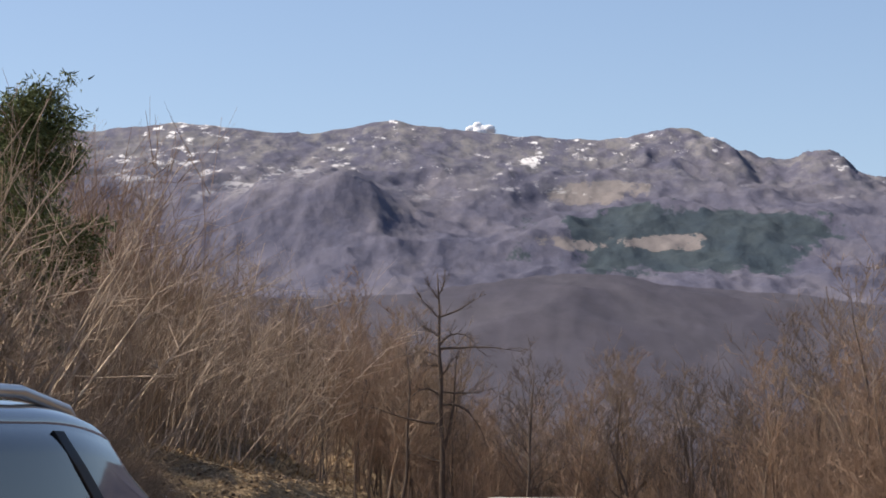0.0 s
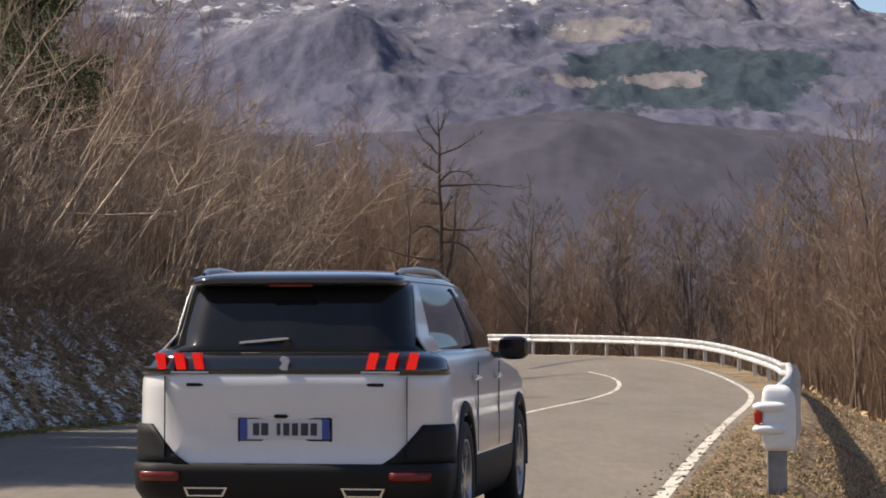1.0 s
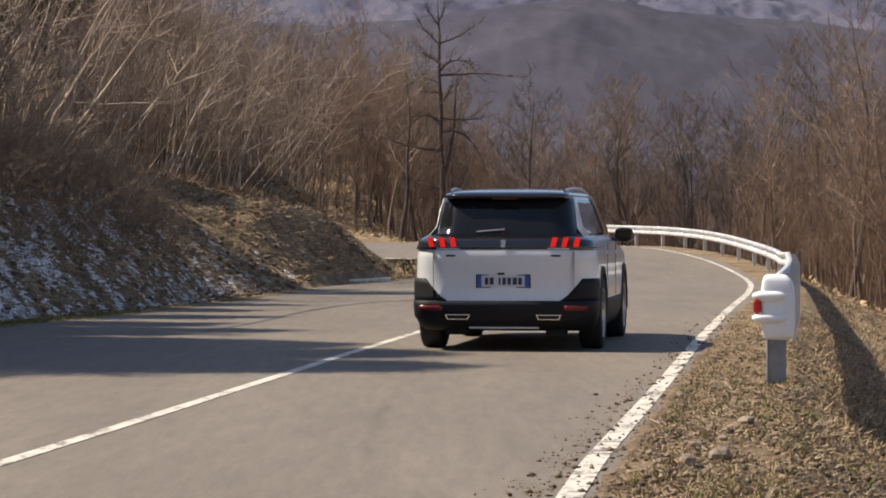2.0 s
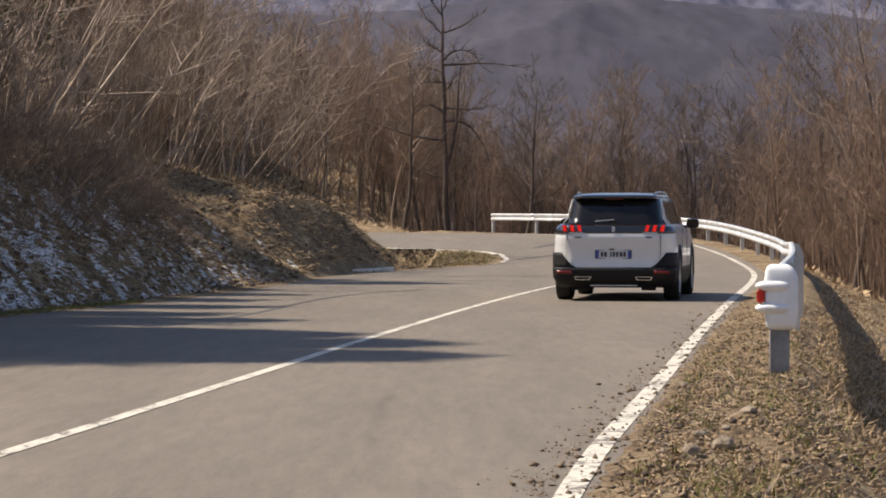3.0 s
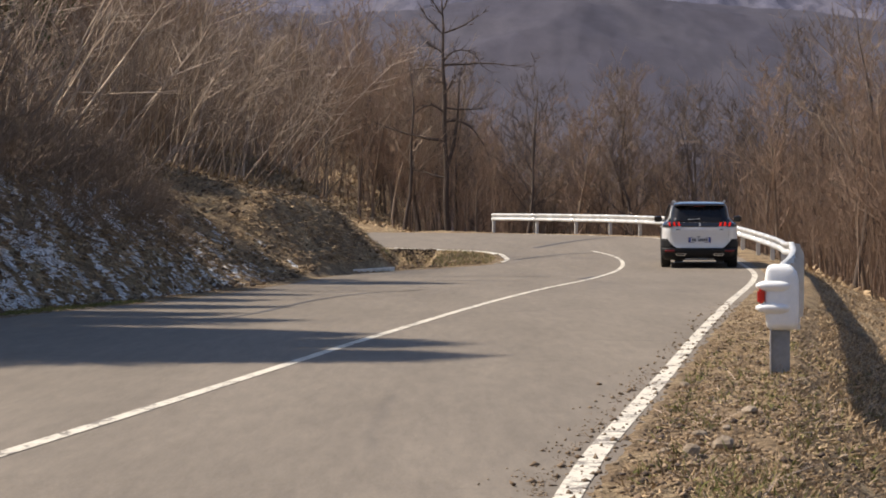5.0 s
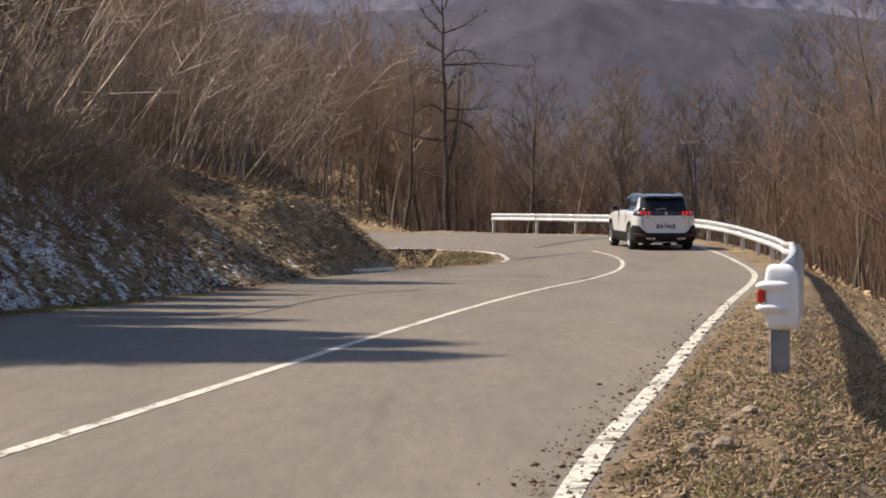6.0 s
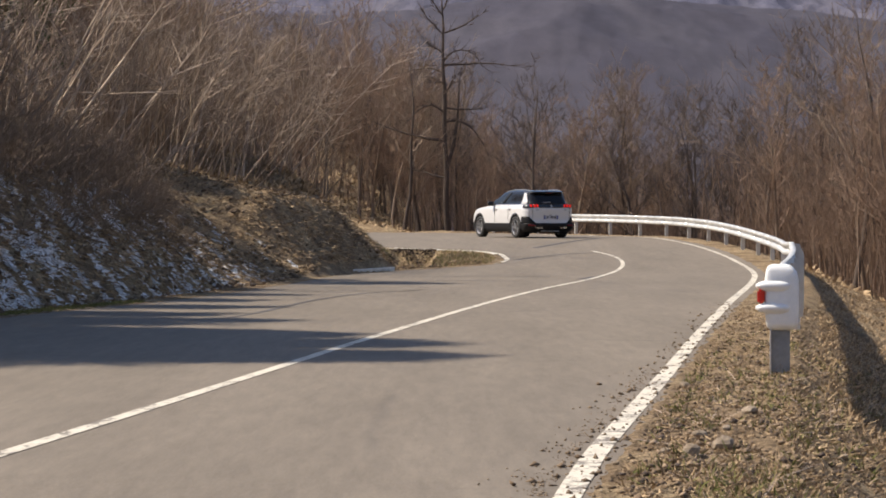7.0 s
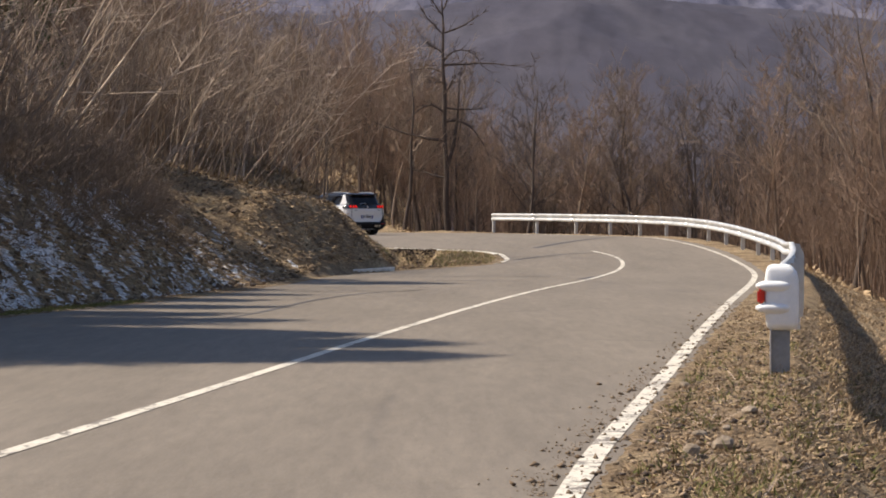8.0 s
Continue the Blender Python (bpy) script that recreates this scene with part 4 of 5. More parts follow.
def wood():
    rng = random.Random(5)
    kinds = []
    for k in range(8):
        kinds.append(tree_kind(20 + k, "slender bare brown tree in the wood below the road", BARK, TWIG, height=5.0 + 0.42 * k, radius=0.05 + 0.005 * k, limbs=30, twigs=7, up=1.2, start=0.2, wiggle=0.06, reach=0.36, fine=4))
    for k in range(4):
        kinds.append(tree_kind(40 + k, "taller dark bare tree with spreading limbs", DARK, BARK if k % 2 else DARK, height=5.6 + 0.8 * k, radius=0.09, limbs=22, twigs=8, up=1.0, start=0.3, wiggle=0.09, reach=0.48, fine=4))
    spots, tries = [], 0
    while len(spots) < 250 and tries < 9000:
        tries += 1
        y = 58 + 78 * rng.random()
        x = y * math.tan(radians(-9 + 22 * rng.random()))
        pts = np.array([x]), np.array([y])
        if inside(*pts, road_ring)[0]:
            continue
        dr, dl = gap(*pts, outer)[0], gap(*pts, inner)[0]
        if dl < dr or dr < 3.2 or dr > 36:
            continue
        k = rng.randrange(8 if x < 0.1 * y else 5) if rng.random() < (0.72 if dr > 9 else 0.35) else 8 + rng.randrange(4)
        s = 0.75 + 0.45 * rng.random()
        spots.append((k, pose(x, y, ground_at(x, y), rng.gauss(0, 2.5), rng.gauss(0, 2.5), 360 * rng.random()) @ Matrix.Scale(1, 4), s))
    put_all(kinds, [(k, m) for k, m, s in spots])
    return spots


wood()


def brush(name, label, seed, count, place, tall, lean, material, r=0.016, splits=4, fan=0.35, clump=10, spread=0.35, shoot=0.42):
    """A thicket that nobody could count: clumps of bent stems with side shoots, in one object."""
    rng = np.random.default_rng(seed)
    cx, cy = place(rng, max(count // clump, 1))
    n = len(cx) * clump
    size = np.repeat(0.6 + 0.7 * rng.random(len(cx)), clump)
    a, f = rng.random(n) * 6.283, rng.random(n) ** 0.6
    ox, oy = np.cos(a) * f, np.sin(a) * f
    x, y = np.repeat(cx, clump) + ox * spread, np.repeat(cy, clump) + oy * spread
    z = ground_near(x, y)
    h = (tall[0] + (tall[1] - tall[0]) * rng.random(n)) * size
    d = np.stack([lean[0] + ox * fan + rng.normal(0, fan * 0.4, n), lean[1] + oy * fan + rng.normal(0, fan * 0.4, n), np.ones(n)], 1)
    d /= np.linalg.norm(d, axis=1)[:, None]
    rad = r * (0.4 + 1.0 * rng.random(n) ** 2)
    rows, pts = [], [np.stack([x, y, z - 0.1], 1)]
    for k in range(4):
        d = d + np.stack([rng.normal(lean[0] * 0.15, 0.085, n), rng.normal(0, 0.085, n), rng.normal(0.02, 0.06, n)], 1)
        d /= np.linalg.norm(d, axis=1)[:, None]
        q = pts[-1] + d * (h / 4)[:, None]
        rows.append(np.c_[pts[-1], q, rad * (1 - k * 0.22), rad * (1 - (k + 1) * 0.22)])
        pts.append(q)
    P = np.stack(pts, 1)
    for k in range(splits):
        f = (0.3 + 0.68 * rng.random(n)) * 4
        m = np.minimum(f.astype(int), 3)
        b = P[np.arange(n), m] + (P[np.arange(n), m + 1] - P[np.arange(n), m]) * (f - m)[:, None]
        v = d + rng.normal(0, shoot, (n, 3))
        v[:, 2] = np.abs(v[:, 2])
        v /= np.linalg.norm(v, axis=1)[:, None]
        L = (h * (0.12 + 0.22 * rng.random(n)))[:, None]
        q = b + v * L
        rows.append(np.c_[b, q, rad * 0.42, rad * 0.25])
        v2 = v + rng.normal(0, 0.5, (n, 3))
        v2 /= np.linalg.norm(v2, axis=1)[:, None]
        rows.append(np.c_[b + v * L * 0.5, b + v * L * 0.5 + v2 * L * 0.7, rad * 0.28, rad * 0.16])
    me = tubes(name, np.concatenate(rows), material)
    return tagged(new(name, me), label, "brush", kind="stuff")


def left_side(lo, hi, y0, y1, wide=14.0):
    """Spots on the inner hillside at lo to hi metres from the road's edge, within the way that the view sweeps."""
    def place(rng, n):
        y = y0 + (y1 - y0) * rng.random(n * 8)
        x = -y * math.tan(radians(13)) + (y * math.tan(radians(13)) + 4) * rng.random(n * 8)
        dl, dr = gap(x, y, inner), gap(x, y, outer)
        ok = (dl < dr) & (dl > lo) & (dl < hi) & ~inside(x, y, road_ring) & ((y < 43) | (dl > 0.6 * lo + 1.6)) & ((y < 52) | (x < -3.3))
        return x[ok][:n], y[ok][:n]
    return place


def right_side(lo, hi, y0, y1):
    def place(rng, n):
        y = y0 + (y1 - y0) * rng.random(n * 6)
        x = y * np.tan(np.radians(-11 + 24 * rng.random(n * 6)))
        dl, dr = gap(x, y, inner), gap(x, y, outer)
        ok = (dr < dl) & (dr > lo) & (dr < hi) & ~inside(x, y, road_ring)
        return x[ok][:n], y[ok][:n]
    return place


brush("hazel_thicket", "dense bare thicket of thin pale stems above the bank", 1, 800, left_side(3.4, 18, 29, 76), (1.6, 4.4), (0.16, -0.03), PALE, 0.025, 7, 0.52, 4, 0.5, 0.75)
brush("brown_thicket", "brown twiggy thicket on the slope", 7, 1200, left_side(4.2, 22, 30, 80), (1.4, 4.0), (0.10, 0), BARK, 0.021, 8, 0.46, 9, 0.4, 0.6)
brush("russet_thicket", "reddish-brown bare scrub on the slope", 2, 2900, left_side(8, 40, 56, 118), (2.6, 5.5), (0.06, 0), TWIG, 0.020, 9, 0.30, 8, 0.6, 0.5)
brush("bramble_fringe", "dark tangled brushwood hanging over the bank top", 3, 4200, left_side(1.5, 4.4, 26, 47), (0.35, 1.0), (0.25, -0.1), BARK, 0.009, 6, 0.9, 8, 0.5, 0.9)
brush("far_scrub", "brown saplings filling the wood below the road", 4, 5600, right_side(2.6, 44, 58, 150), (2.0, 5.2), (0, 0), TWIG, 0.015, 9, 0.16, 5, 0.6)
brush("far_stems", "thin dark stems of the wood", 6, 1100, right_side(4.5, 34, 60, 140), (3.4, 6.0), (0, 0), DARK, 0.028, 7, 0.12, 2, 0.4)


def old_tree():
    """The tall gnarled tree that stands alone behind the bend."""
    rng = random.Random(11)
    tree = tagged(new("gnarled_tree"), "tall dark bare tree with crooked level limbs behind the bend", "tree")
    x0, y0 = 0.15, 106.0
    base = ground_at(x0, y0)
    tree.matrix_basis = pose(x0, y0, base)
    top = 10.9 - base
    line = [Vector((0.03 * math.sin(i * 1.7) - 0.018 * i + 0.05, 0.05 * math.cos(i), -0.4 + (top + 0.4) * i / 14)) for i in range(15)]
    stem = [(*line[i], *line[i + 1], 0.125 * (1 - i / 14) ** 0.7 + 0.018, 0.125 * (1 - (i + 1) / 14) ** 0.7 + 0.018) for i in range(14)]
    child("trunk", pipe("trunk", stem, DARK, 8), tree)
    # height on the stem, side, length, rise, turn of the rise along the limb
    limbs = [(4.55, -1, 3.3, 0.02, 0.07), (5.3, 1, 2.7, 0.55, -0.34), (5.7, -1, 2.2, 0.95, -0.30), (5.9, 1, 1.9, 0.05, 0.12), (3.3, 1, 4.4, 2.6, 0.5), (7.35, -1, 1.9, 0.75, -0.12), (6.5, 1, 0.8, 1.3, 0.1), (7.7, 1, 3.2, 0.0, -0.04),
             (7.85, 1, 2.1, 1.2, -0.36), (9.0, -1, 1.2, 1.1, 0.1), (9.05, 1, 1.8, 0.55, 0.04), (6.95, -1, 0.9, 0.1, 0), (2.95, -1, 1.9, 0.1, 0), (9.8, -1, 0.9, 0.9, 0.1), (10.0, 1, 0.8, 1.0, 0.1), (8.2, -1, 0.8, 1.2, 0)]
    for z, side, length, rise, turn in limbs:
        f = (z - base + 0.4) / (top + 0.4) * 14
        k = min(int(f), 13)
        p = line[k].lerp(line[k + 1], f - k)
        rows, side_twigs = [], []
        way = Vector((side, rng.gauss(0, 0.3), rise)).normalized()
        r = 0.034 + 0.012 * length * (1.3 - z / 11)
        for j in range(7):
            way = (way + Vector((rng.gauss(0, 0.08), rng.gauss(0, 0.12), turn + rng.gauss(0, 0.12)))).normalized()
            q = p + way * length * 1.05 / 7
            rows.append((*p, *q, r * (1 - j / 8), r * (1 - (j + 1) / 8)))
            for _ in range(3):
                v = (way + Vector((rng.gauss(0, 0.5), rng.gauss(0, 0.5), rng.gauss(0.25, 0.5)))).normalized()
                e = q + v * (0.12 + 0.45 * rng.random() ** 2)
                side_twigs.append((*q, *e, 0.012, 0.007))
                for _ in range(2):
                    u = (v + Vector((rng.gauss(0, 0.5), rng.gauss(0, 0.5), rng.gauss(0.1, 0.4)))).normalized()
                    side_twigs.append((*e, *(e + u * (0.1 + 0.25 * rng.random())), 0.007, 0.004))
            p = q
        limb = child("limb", pipe("limb", rows, DARK, 6), tree)
        twiggery("spray", side_twigs, DARK, limb)


old_tree()


def leaning(name, label, seed, x, y, height, radius, lean, bark, twig, limbs=12, reach=0.45, up=0.8, twigs=6):
    stem, crown = grow(random.Random(seed), height, radius, limbs, twigs, up, 0.25, 0.07, lean, reach, 3)
    t = tagged(new(name), label, "tree")
    t.matrix_basis = pose(x, y, ground_at(x, y))
    child("trunk", pipe("trunk", stem, bark), t)
    twiggery("crown", crown, twig, t, "bare branches", 4)


leaning("leaning_tree", "dark bare tree leaning beside the guard rail", 61, 3.25, 101.5, 7.4, 0.085, (0.24, 0.0), DARK, DARK, 16)
leaning("spreading_tree", "dark spreading bare tree beyond the guard rail", 62, 12.2, 93, 7.4, 0.10, (-0.22, 0.0), DARK, DARK, 16, 0.55, 0.6)
leaning("forked_tree", "bare grey-brown tree with upswept limbs", 63, 11.0, 84, 6.8, 0.075, (-0.10, 0.0), DARK, BARK, 16, 0.5, 0.9)
leaning("slender_tree", "tall slender bare tree by the wood's edge", 64, 13.0, 80, 7.8, 0.075, (-0.14, 0.0), DARK, BARK, 14, 0.42, 0.9)
leaning("slender_tree", "tall bare tree at the edge of the slope", 65, 12.9, 72, 7.8, 0.07, (-0.05, 0.0), DARK, BARK, 14, 0.42, 0.9)
leaning("slope_tree", "thin dark tree above the bank", 66, -4.9, 103, 7.0, 0.045, (0, 0), DARK, DARK, 14, 0.4, 0.9)
leaning("slope_tree", "thin dark tree on the brow", 67, -7.6, 112, 8.0, 0.05, (0, 0), DARK, DARK, 14, 0.4, 0.9)
leaning("bank_sapling", "slim dark sapling beside the bank", 68, -4.35, 92, 4.2, 0.06, (0, 0), DARK, DARK, 8, 0.3, 0.9)


def pale_saplings():
    """Long pale shoots that lean out over the bank."""
    rng = random.Random(8)
    for k in range(7):
        y = 35 + 1.5 * k + 2 * rng.random()
        x = -8.6 + 0.30 * k + rng.gauss(0, 0.5)
        stem, crown = grow(random.Random(100 + k), 3.8 + 1.8 * rng.random(), 0.022, 8, 3, 1.2, 0.3, 0.09, (0.35 + 0.6 * rng.random(), rng.gauss(0, 0.2)), 0.25, 2)
        t = tagged(new("leaning_sapling"), "long pale bare sapling leaning over the bank", "sapling", "leaning saplings")
        t.matrix_basis = pose(x, y, ground_at(x, y))
        child("stem", pipe("stem", stem, PALE, 5), t)
        twiggery("shoot_spray", crown, PALE, t)


pale_saplings()


def needles(rng, centres, size, count):
    """Needle tufts as small crossed blades."""
    n = len(centres) * count
    c = np.repeat(np.array(centres), count, 0) + rng.normal(0, size, (len(centres) * count, 3))
    a, b = rng.normal(0, 1, (n, 3)), rng.normal(0, 1, (n, 3))
    a /= np.linalg.norm(a, axis=1)[:, None]
    b /= np.linalg.norm(b, axis=1)[:, None]
    L = 0.10 + 0.10 * rng.random((n, 1))
    v = np.stack([c - b * 0.022, c + b * 0.022, c + a * L], 1).reshape(-1, 3)
    return v, np.arange(n * 3).reshape(n, 3)


def pine(x, y, height, seed, label, lowest=0.3, reach=0.30, thick=60):
    rng = np.random.default_rng(seed)
    t = tagged(new("pine_tree"), label, "pine")
    t.matrix_basis = pose(x, y, ground_at(x, y))
    line = [(0.05 * math.sin(k), 0.05 * math.cos(k * 1.3), -0.3 + (height + 0.2) * k / 8) for k in range(9)]
    child("trunk", pipe("trunk", [(*line[k], *line[k + 1], 0.13 * (1 - k / 8) + 0.02, 0.13 * (1 - (k + 1) / 8) + 0.02) for k in range(8)], BARK, 7), t)
    rows, tufts = [], []
    for k in range(64 + (thick - 60) // 2 if thick > 60 else 64):
        f = lowest + (1 - lowest) * rng.random() ** 0.8
        a = rng.random() * 6.283
        base = np.array([0, 0, height * f])
        length = height * reach * (1.12 - f) * (0.6 + 0.6 * rng.random()) + 0.25
        way = np.array([math.cos(a), math.sin(a), 0.25 + 0.5 * f])
        tip = base + way * length
        rows.append((*base, *tip, 0.025, 0.006))
        for s in np.linspace(0.3, 1.0, 6):
            tufts.append(base + way * length * s + rng.normal(0, 0.13, 3))
    twiggery("branch_spray", rows, BARK, t)
    v, f = needles(rng, tufts, 0.12 + 0.0005 * (thick - 60), thick)
    tagged(child("needles", fast_mesh("needles", v, f, NEEDLE), t, "dark green needles"), kind="stuff")


pine(-7.7, 47.0, 6.5, 1, "green pine standing above the bank", 0.45, 0.36, 40)
pine(-9.2, 49.5, 5.6, 2, "dark green pine behind another on the hillside", 0.4, 0.34, 40)
pine(-9.0, 52.5, 4.0, 5, "shaded pine on the hillside", 0.3, 0.3, 30)
pine(-10.4, 22.8, 9.1, 3, "tall dark pine whose shadow crosses the road", 0.12, 0.27, 170)
pine(-10.6, 25.0, 8.8, 4, "tall dark pine whose shadow crosses the road", 0.12, 0.29, 170)
pine(-10.2, 26.6, 7.4, 7, "dark pine whose shadow falls on the road", 0.12, 0.29, 170)
pine(-10.8, 30.2, 7.4, 6, "dark pine whose shadow falls on the road", 0.35, 0.14)
for k in range(6):
    pine(-9.6 - 0.25 * (k % 2), 29.0 + 2.7 * k, 5.5 - 0.16 * k, 20 + k, "dense young pine that shades the bank", 0.05, 0.26)


# ---- small things ----
def litter(name, label, seed, count, place, size, material, flat=0.5, kind_of="leaf litter", lie=(0, 0, 0)):
    """Scattered blades and dead leaves as single triangles, lying or standing."""
    rng = np.random.default_rng(seed)
    x, y = place(rng, count)
    n = len(x)
    z = ground_near(x, y)
    c = np.stack([x, y, z], 1)
    a = rng.normal(0, 1, (n, 3))
    a[:, 2] = np.abs(a[:, 2]) * flat
    a += np.array(lie)
    a /= np.linalg.norm(a, axis=1)[:, None]
    b = np.cross(a, rng.normal(0, 1, (n, 3)))
    b /= np.linalg.norm(b, axis=1)[:, None]
    L = size[0] + (size[1] - size[0]) * rng.random((n, 1)) ** 2
    W = size[2]
    v = np.stack([c - b * W, c + b * W, c + a * L + b * W * 0.3, ], 1).reshape(-1, 3)
    v[:, 2] += 0.005
    me = fast_mesh(name, v, np.arange(n * 3).reshape(n, 3), material)
    return tagged(new(name, me), label, kind_of, kind="stuff")


def verge(y0, y1, hi, uneven=1.0):
    def place(rng, n):
        y = y0 * (y1 / y0) ** rng.random(n * 6)
        x = y * (0.02 + 0.17 * rng.random(n * 6))
        dr, dl = gap(x, y, outer), gap(x, y, inner)
        ok = (dr < dl) & ~inside(x, y, road_ring) & (dr > 0.02 + 0.35 * rng.random(n * 6) ** 3) & (dr < hi) & (mottled(x * 1.4, y * 0.5) > uneven * rng.normal(0.2, 0.5, n * 6) - 2 * (1 - uneven))
        return x[ok][:n], y[ok][:n]
    return place


def bank_side(rng, n):
    y = 24 + 38 * rng.random(n * 8)
    x = -9 + 10 * rng.random(n * 8)
    dl = gap(x, y, inner)
    ok = (dl > 0.25) & (dl < 6) & (x < 1.2) & ~inside(x, y, road_ring) & (dl < gap(x, y, outer))
    return x[ok][:n], y[ok][:n]


def mottled(x, y):
    """Uneven patches about a third of a metre to two metres across."""
    v = 0
    for k in range(7):
        a, f = 2.4 * k + 0.7, 2.2 * 1.42 ** k
        v = v + np.sin(f * (x * math.cos(a) + y * 0.8 * math.sin(a)) + 1.9 * k + 1.5 * np.sin(1.7 * x + k) + np.sin(1.1 * y - k)) * 0.38
    return v


def snow_spots(rng, n):
    x, y = bank_side(rng, n * 10)
    dl = gap(x, y, inner)
    keep = (dl > 0.45) & (dl < 2.7) & (y < 50) & (0.9 * mottled(x * 1.7, y * 2.4) + rng.normal(0, 0.25, len(x)) > 0.18 + 0.045 * (y - 33) + 0.30 * (dl - 1.3))
    return x[keep], y[keep]


def grit(rng, n):
    y = 9 + 26 * rng.random(n) ** 1.5
    k = np.searchsorted(outer[:, 1], y)
    return outer[k, 0] + rng.normal(-0.12, 0.16, n), y


def crumbs(rng, n):
    y = 10.5 + 9 * rng.random(n) ** 1.3
    k = np.searchsorted(outer[:, 1], y)
    wide = 0.07 + 0.05 * np.sin(y * 5.1) + 0.04 * np.sin(y * 13.7)
    return outer[k, 0] - 0.30 - np.abs(rng.normal(0, 1, n)) * np.clip(wide, 0.01, 1), y


def shoulder(rng, n):
    y = 28.5 + 6.5 * rng.random(n)
    k = np.searchsorted(inner[:, 1], y)
    return inner[k, 0] - 0.10 - 0.30 * rng.random(n), y


def island(rng, n):
    x, y = -3 + 4.6 * rng.random(n * 4), 58.5 + 12 * rng.random(n * 4)
    ok = ~inside(x, y, road_ring) & (gap(x, y, inner) > 0.2)
    return x[ok][:n], y[ok][:n]


litter("verge_leaves", "dead brown leaves and twigs on the verge", 21, 24000, verge(8, 34, 3.5, 0.55), (0.012, 0.07, 0.0055), STRAW, 0.35)
litter("verge_grass", "dry straw-coloured grass on the verge", 22, 7000, verge(8, 60, 4.0), (0.015, 0.075, 0.003), STRAW, 1.6, "dry grass")
litter("verge_moss", "short olive-green grass on the verge", 23, 5000, verge(8.5, 26, 2.4), (0.02, 0.09, 0.005), GREEN, 1.4, "grass")
litter("verge_tufts", "taller straw-coloured grass tufts on the verge", 34, 1500, verge(8.5, 26, 3.0), (0.03, 0.10, 0.003), STRAW, 2.6, "dry grass")
litter("verge_twigs", "thin dry twigs and stalks strewn on the verge", 30, 1400, verge(8, 30, 3.0), (0.06, 0.30, 0.0035), PALE, 0.25, "twigs")
litter("bank_leaves", "brown fallen leaves covering the bank", 24, 70000, bank_side, (0.03, 0.20, 0.014), STRAW, 0.5, lie=(1.1, -0.3, -0.8))
litter("bank_snow", "old snow and frost caught in the shaded bank", 25, 34000, lambda rng, n: [k[:n] for k in snow_spots(rng, n)], (0.02, 0.12, 0.019), SNOW, 0.4, "snow", (1.3, -0.3, -0.9))
litter("slope_grass", "tan dead grass on the slope beyond the barrier", 26, 26000, right_side(1.0, 9, 16, 70), (0.03, 0.14, 0.008), STRAW, 1.2, "dry grass")
litter("shoulder_moss", "yellow-green moss and short grass at the foot of the bank", 31, 5000, lambda rng, n: shoulder(rng, n), (0.015, 0.06, 0.006), GREEN, 1.2, "moss")
litter("island_grass", "dry yellowish grass in the tip of the bend", 27, 6000, lambda rng, n: island(rng, n), (0.05, 0.16, 0.006), STRAW, 1.4, "grass")
# dark flakes cover the ditch floor and its far wall
litter("ditch_leaves", "dark flakes lying in the roadside ditch", 35, 7000, lambda rng, n: (-1.45 + 1.25 * rng.random(n), 61.0 + 8.8 * rng.random(n) ** 0.7), (0.03, 0.09, 0.028), DARK, 0.15)
litter("island_moss", "olive-green short grass in the tip of the bend", 33, 5000, lambda rng, n: island(rng, n), (0.04, 0.14, 0.008), GREEN, 1.2, "grass")
litter("slope_leaves", "tan fallen leaves and dead grass between the thickets", 29, 42000, left_side(3, 24, 28, 95), (0.08, 0.30, 0.04), STRAW, 0.9)
litter("wood_floor", "brown fallen leaves under the wood", 28, 30000, right_side(2, 34, 58, 130), (0.08, 0.3, 0.06), STRAW, 0.8)


def clods(name, label, seed, count, place, size, material):
    """Crumbs of earth, bark and grit as small rough lumps in one object."""
    rng = np.random.default_rng(seed)
    x, y = place(rng, count)
    n = len(x)
    base = np.array([(1, 0, 0), (-1, 0, 0), (0, 1, 0), (0, -1, 0), (0, 0, 1), (0, 0, -1)], float)
    tri = np.array([(0, 2, 4), (2, 1, 4), (1, 3, 4), (3, 0, 4), (2, 0, 5), (1, 2, 5), (3, 1, 5), (0, 3, 5)])
    r = size[0] + (size[1] - size[0]) * rng.random(n) ** 3
    v = base[None] * r[:, None, None] * (0.5 + rng.random((n, 6, 1))) + rng.normal(0, 0.25, (n, 6, 3)) * r[:, None, None]
    v[..., 2] *= 0.7
    z = np.where(inside(x, y, road_ring), road_z(y), ground_near(x, y))
    v += np.stack([x, y, z + r * 0.3], 1)[:, None]
    f = tri[None] + (np.arange(n) * 6)[:, None, None]
    return tagged(new(name, fast_mesh(name, v.reshape(-1, 3), f.reshape(-1, 3), material)), label, "soil crumbs", kind="stuff")


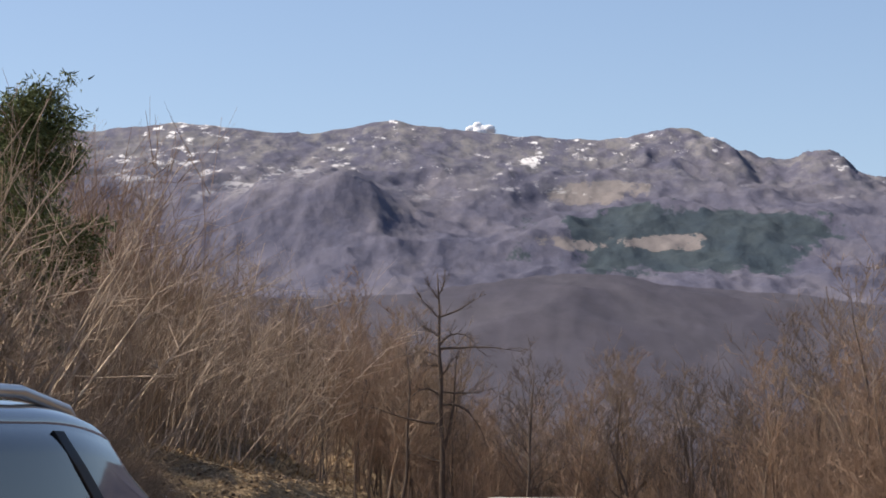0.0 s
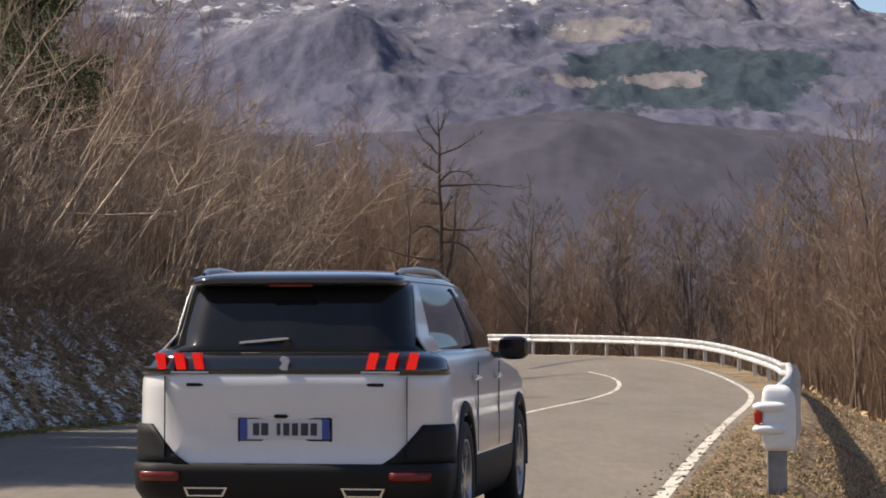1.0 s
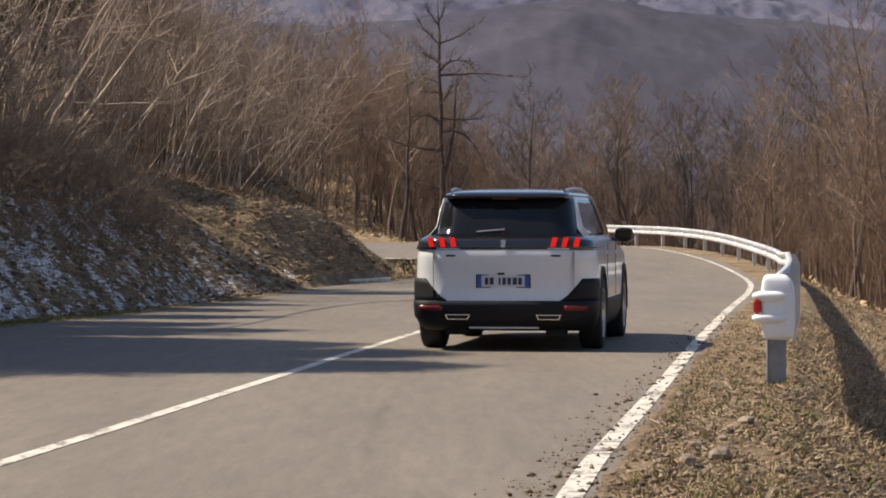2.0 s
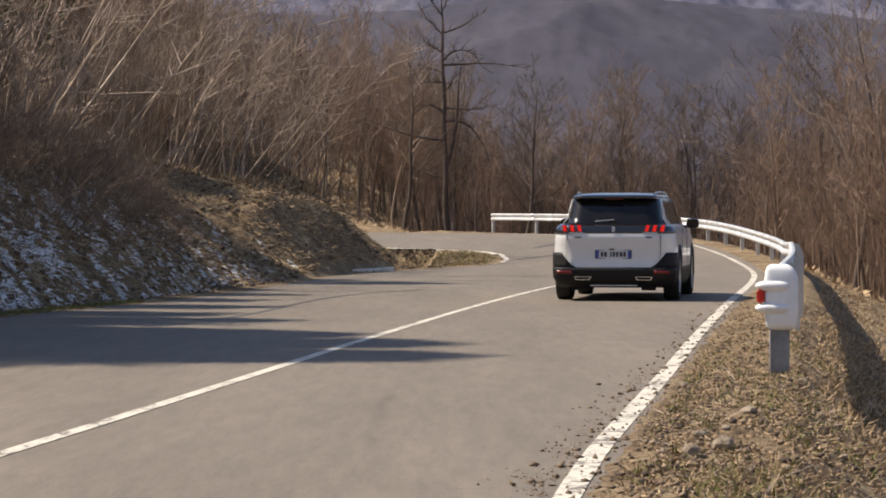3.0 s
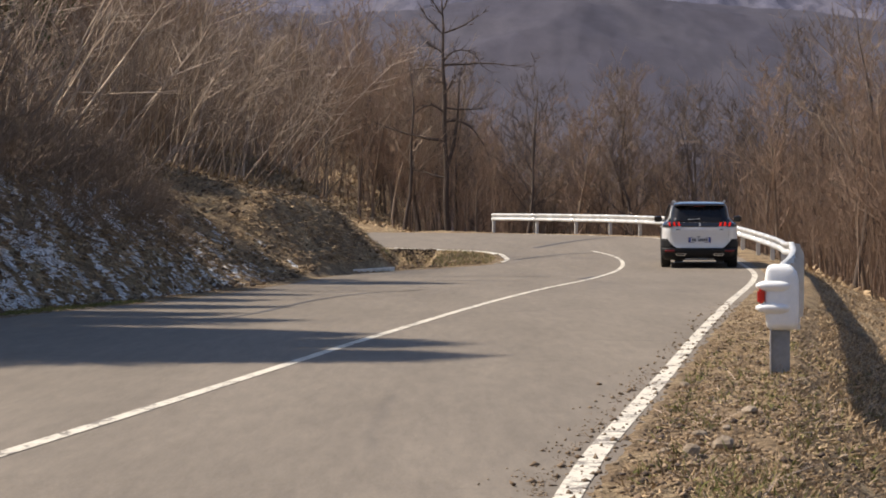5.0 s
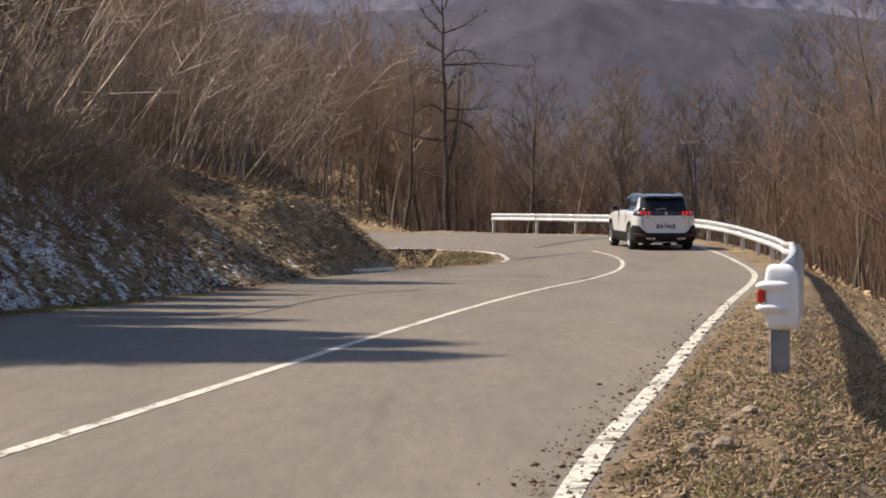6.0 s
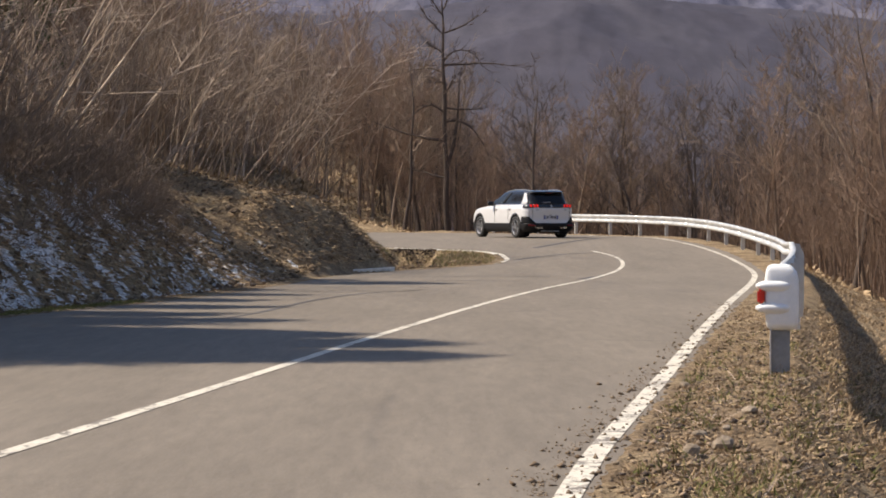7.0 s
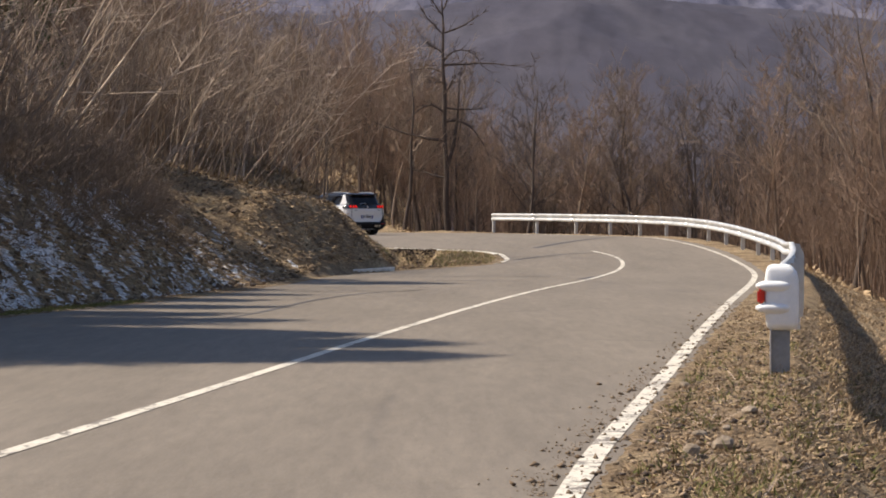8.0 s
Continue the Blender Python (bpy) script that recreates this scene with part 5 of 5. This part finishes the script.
clods("soil_crumbs", "brown crumbs of earth and bark on the verge", 41, 8000, verge(8, 30, 2.5, 0.4), (0.004, 0.024), SOIL)
# near-black lumps put in for the verge's tiny shadows
clods("damp_crumbs", "dark crumbs standing in for tiny shadows on the verge", 45, 3500, verge(8, 26, 2.5, 0.8), (0.004, 0.026), DARK)
clods("road_grit", "grit and crumbled asphalt along the road's edge", 42, 1500, lambda rng, n: grit(rng, n), (0.004, 0.022), SOIL)
clods("asphalt_crumbs", "dark crumbs broken from the asphalt beside the edge line", 44, 900, lambda rng, n: crumbs(rng, n), (0.002, 0.008), SOIL)
clods("bank_lumps", "dark lumps of earth and matted leaves on the bank", 43, 9000, bank_side, (0.015, 0.07), SOIL)


def stones():
    rng = random.Random(4)
    for x, y, s in ((1.33, 13.0, 0.085), (1.19, 12.0, 0.10), (1.08, 12.2, 0.055), (1.38, 12.4, 0.12), (1.77, 14.5, 0.09), (1.65, 17.1, 0.08), (1.63, 10.6, 0.12), (0.93, 12.8, 0.04), (2.19, 13.7, 0.055), (0.80, 11.6, 0.035), (1.52, 13.5, 0.05), (1.2, 16.2, 0.05)):
        bm = bmesh.new()
        bmesh.ops.create_icosphere(bm, subdivisions=2, radius=s * 0.5)
        off = Vector((rng.random() * 50, rng.random() * 50, 3))
        wide, tall = 0.8 + 0.5 * rng.random(), 0.55 + 0.3 * rng.random()
        for v in bm.verts:
            v.co *= 0.9 + 0.5 * noise.noise(v.co * 0.9 / s + off) + 0.22 * noise.noise(v.co * 3.5 / s + off)
            v.co.x *= wide
            v.co.z *= tall
        me = bpy.data.meshes.new("stone")
        bm.to_mesh(me)
        bm.free()
        me.materials.append(STONE)
        ob = tagged(new("stone", me), "small weathered stone lying on the verge", "stone", "stones on the verge")
        ob.matrix_basis = pose(x, y, ground_at(x, y) + s * 0.24, 0, 0, rng.random() * 360)


stones()


def cloud():
    """A small puff that stands behind the ridge."""
    rng = random.Random(3)
    bm = bmesh.new()
    for k in range(16):
        m = Matrix.Translation((rng.gauss(0, 9), rng.gauss(0, 4), rng.gauss(0, 3) - abs(rng.gauss(0, 5)))) @ Matrix.Diagonal((7 + 5 * rng.random(), 6, 5 + 4 * rng.random(), 1))
        bmesh.ops.create_icosphere(bm, subdivisions=3, radius=1, matrix=m)
    for v in bm.verts:
        v.co += noise.noise_vector(v.co * 0.12) * 1.2
    me = bpy.data.meshes.new("cloud")
    bm.to_mesh(me)
    bm.free()
    me.materials.append(VAPOUR)
    me.shade_smooth()
    ob = tagged(new("cloud", me), "small white cloud behind the mountain ridge", "cloud", kind="stuff")
    ob.location = (70, 4300, 648)


cloud()


def motions():
    drive()


motions()
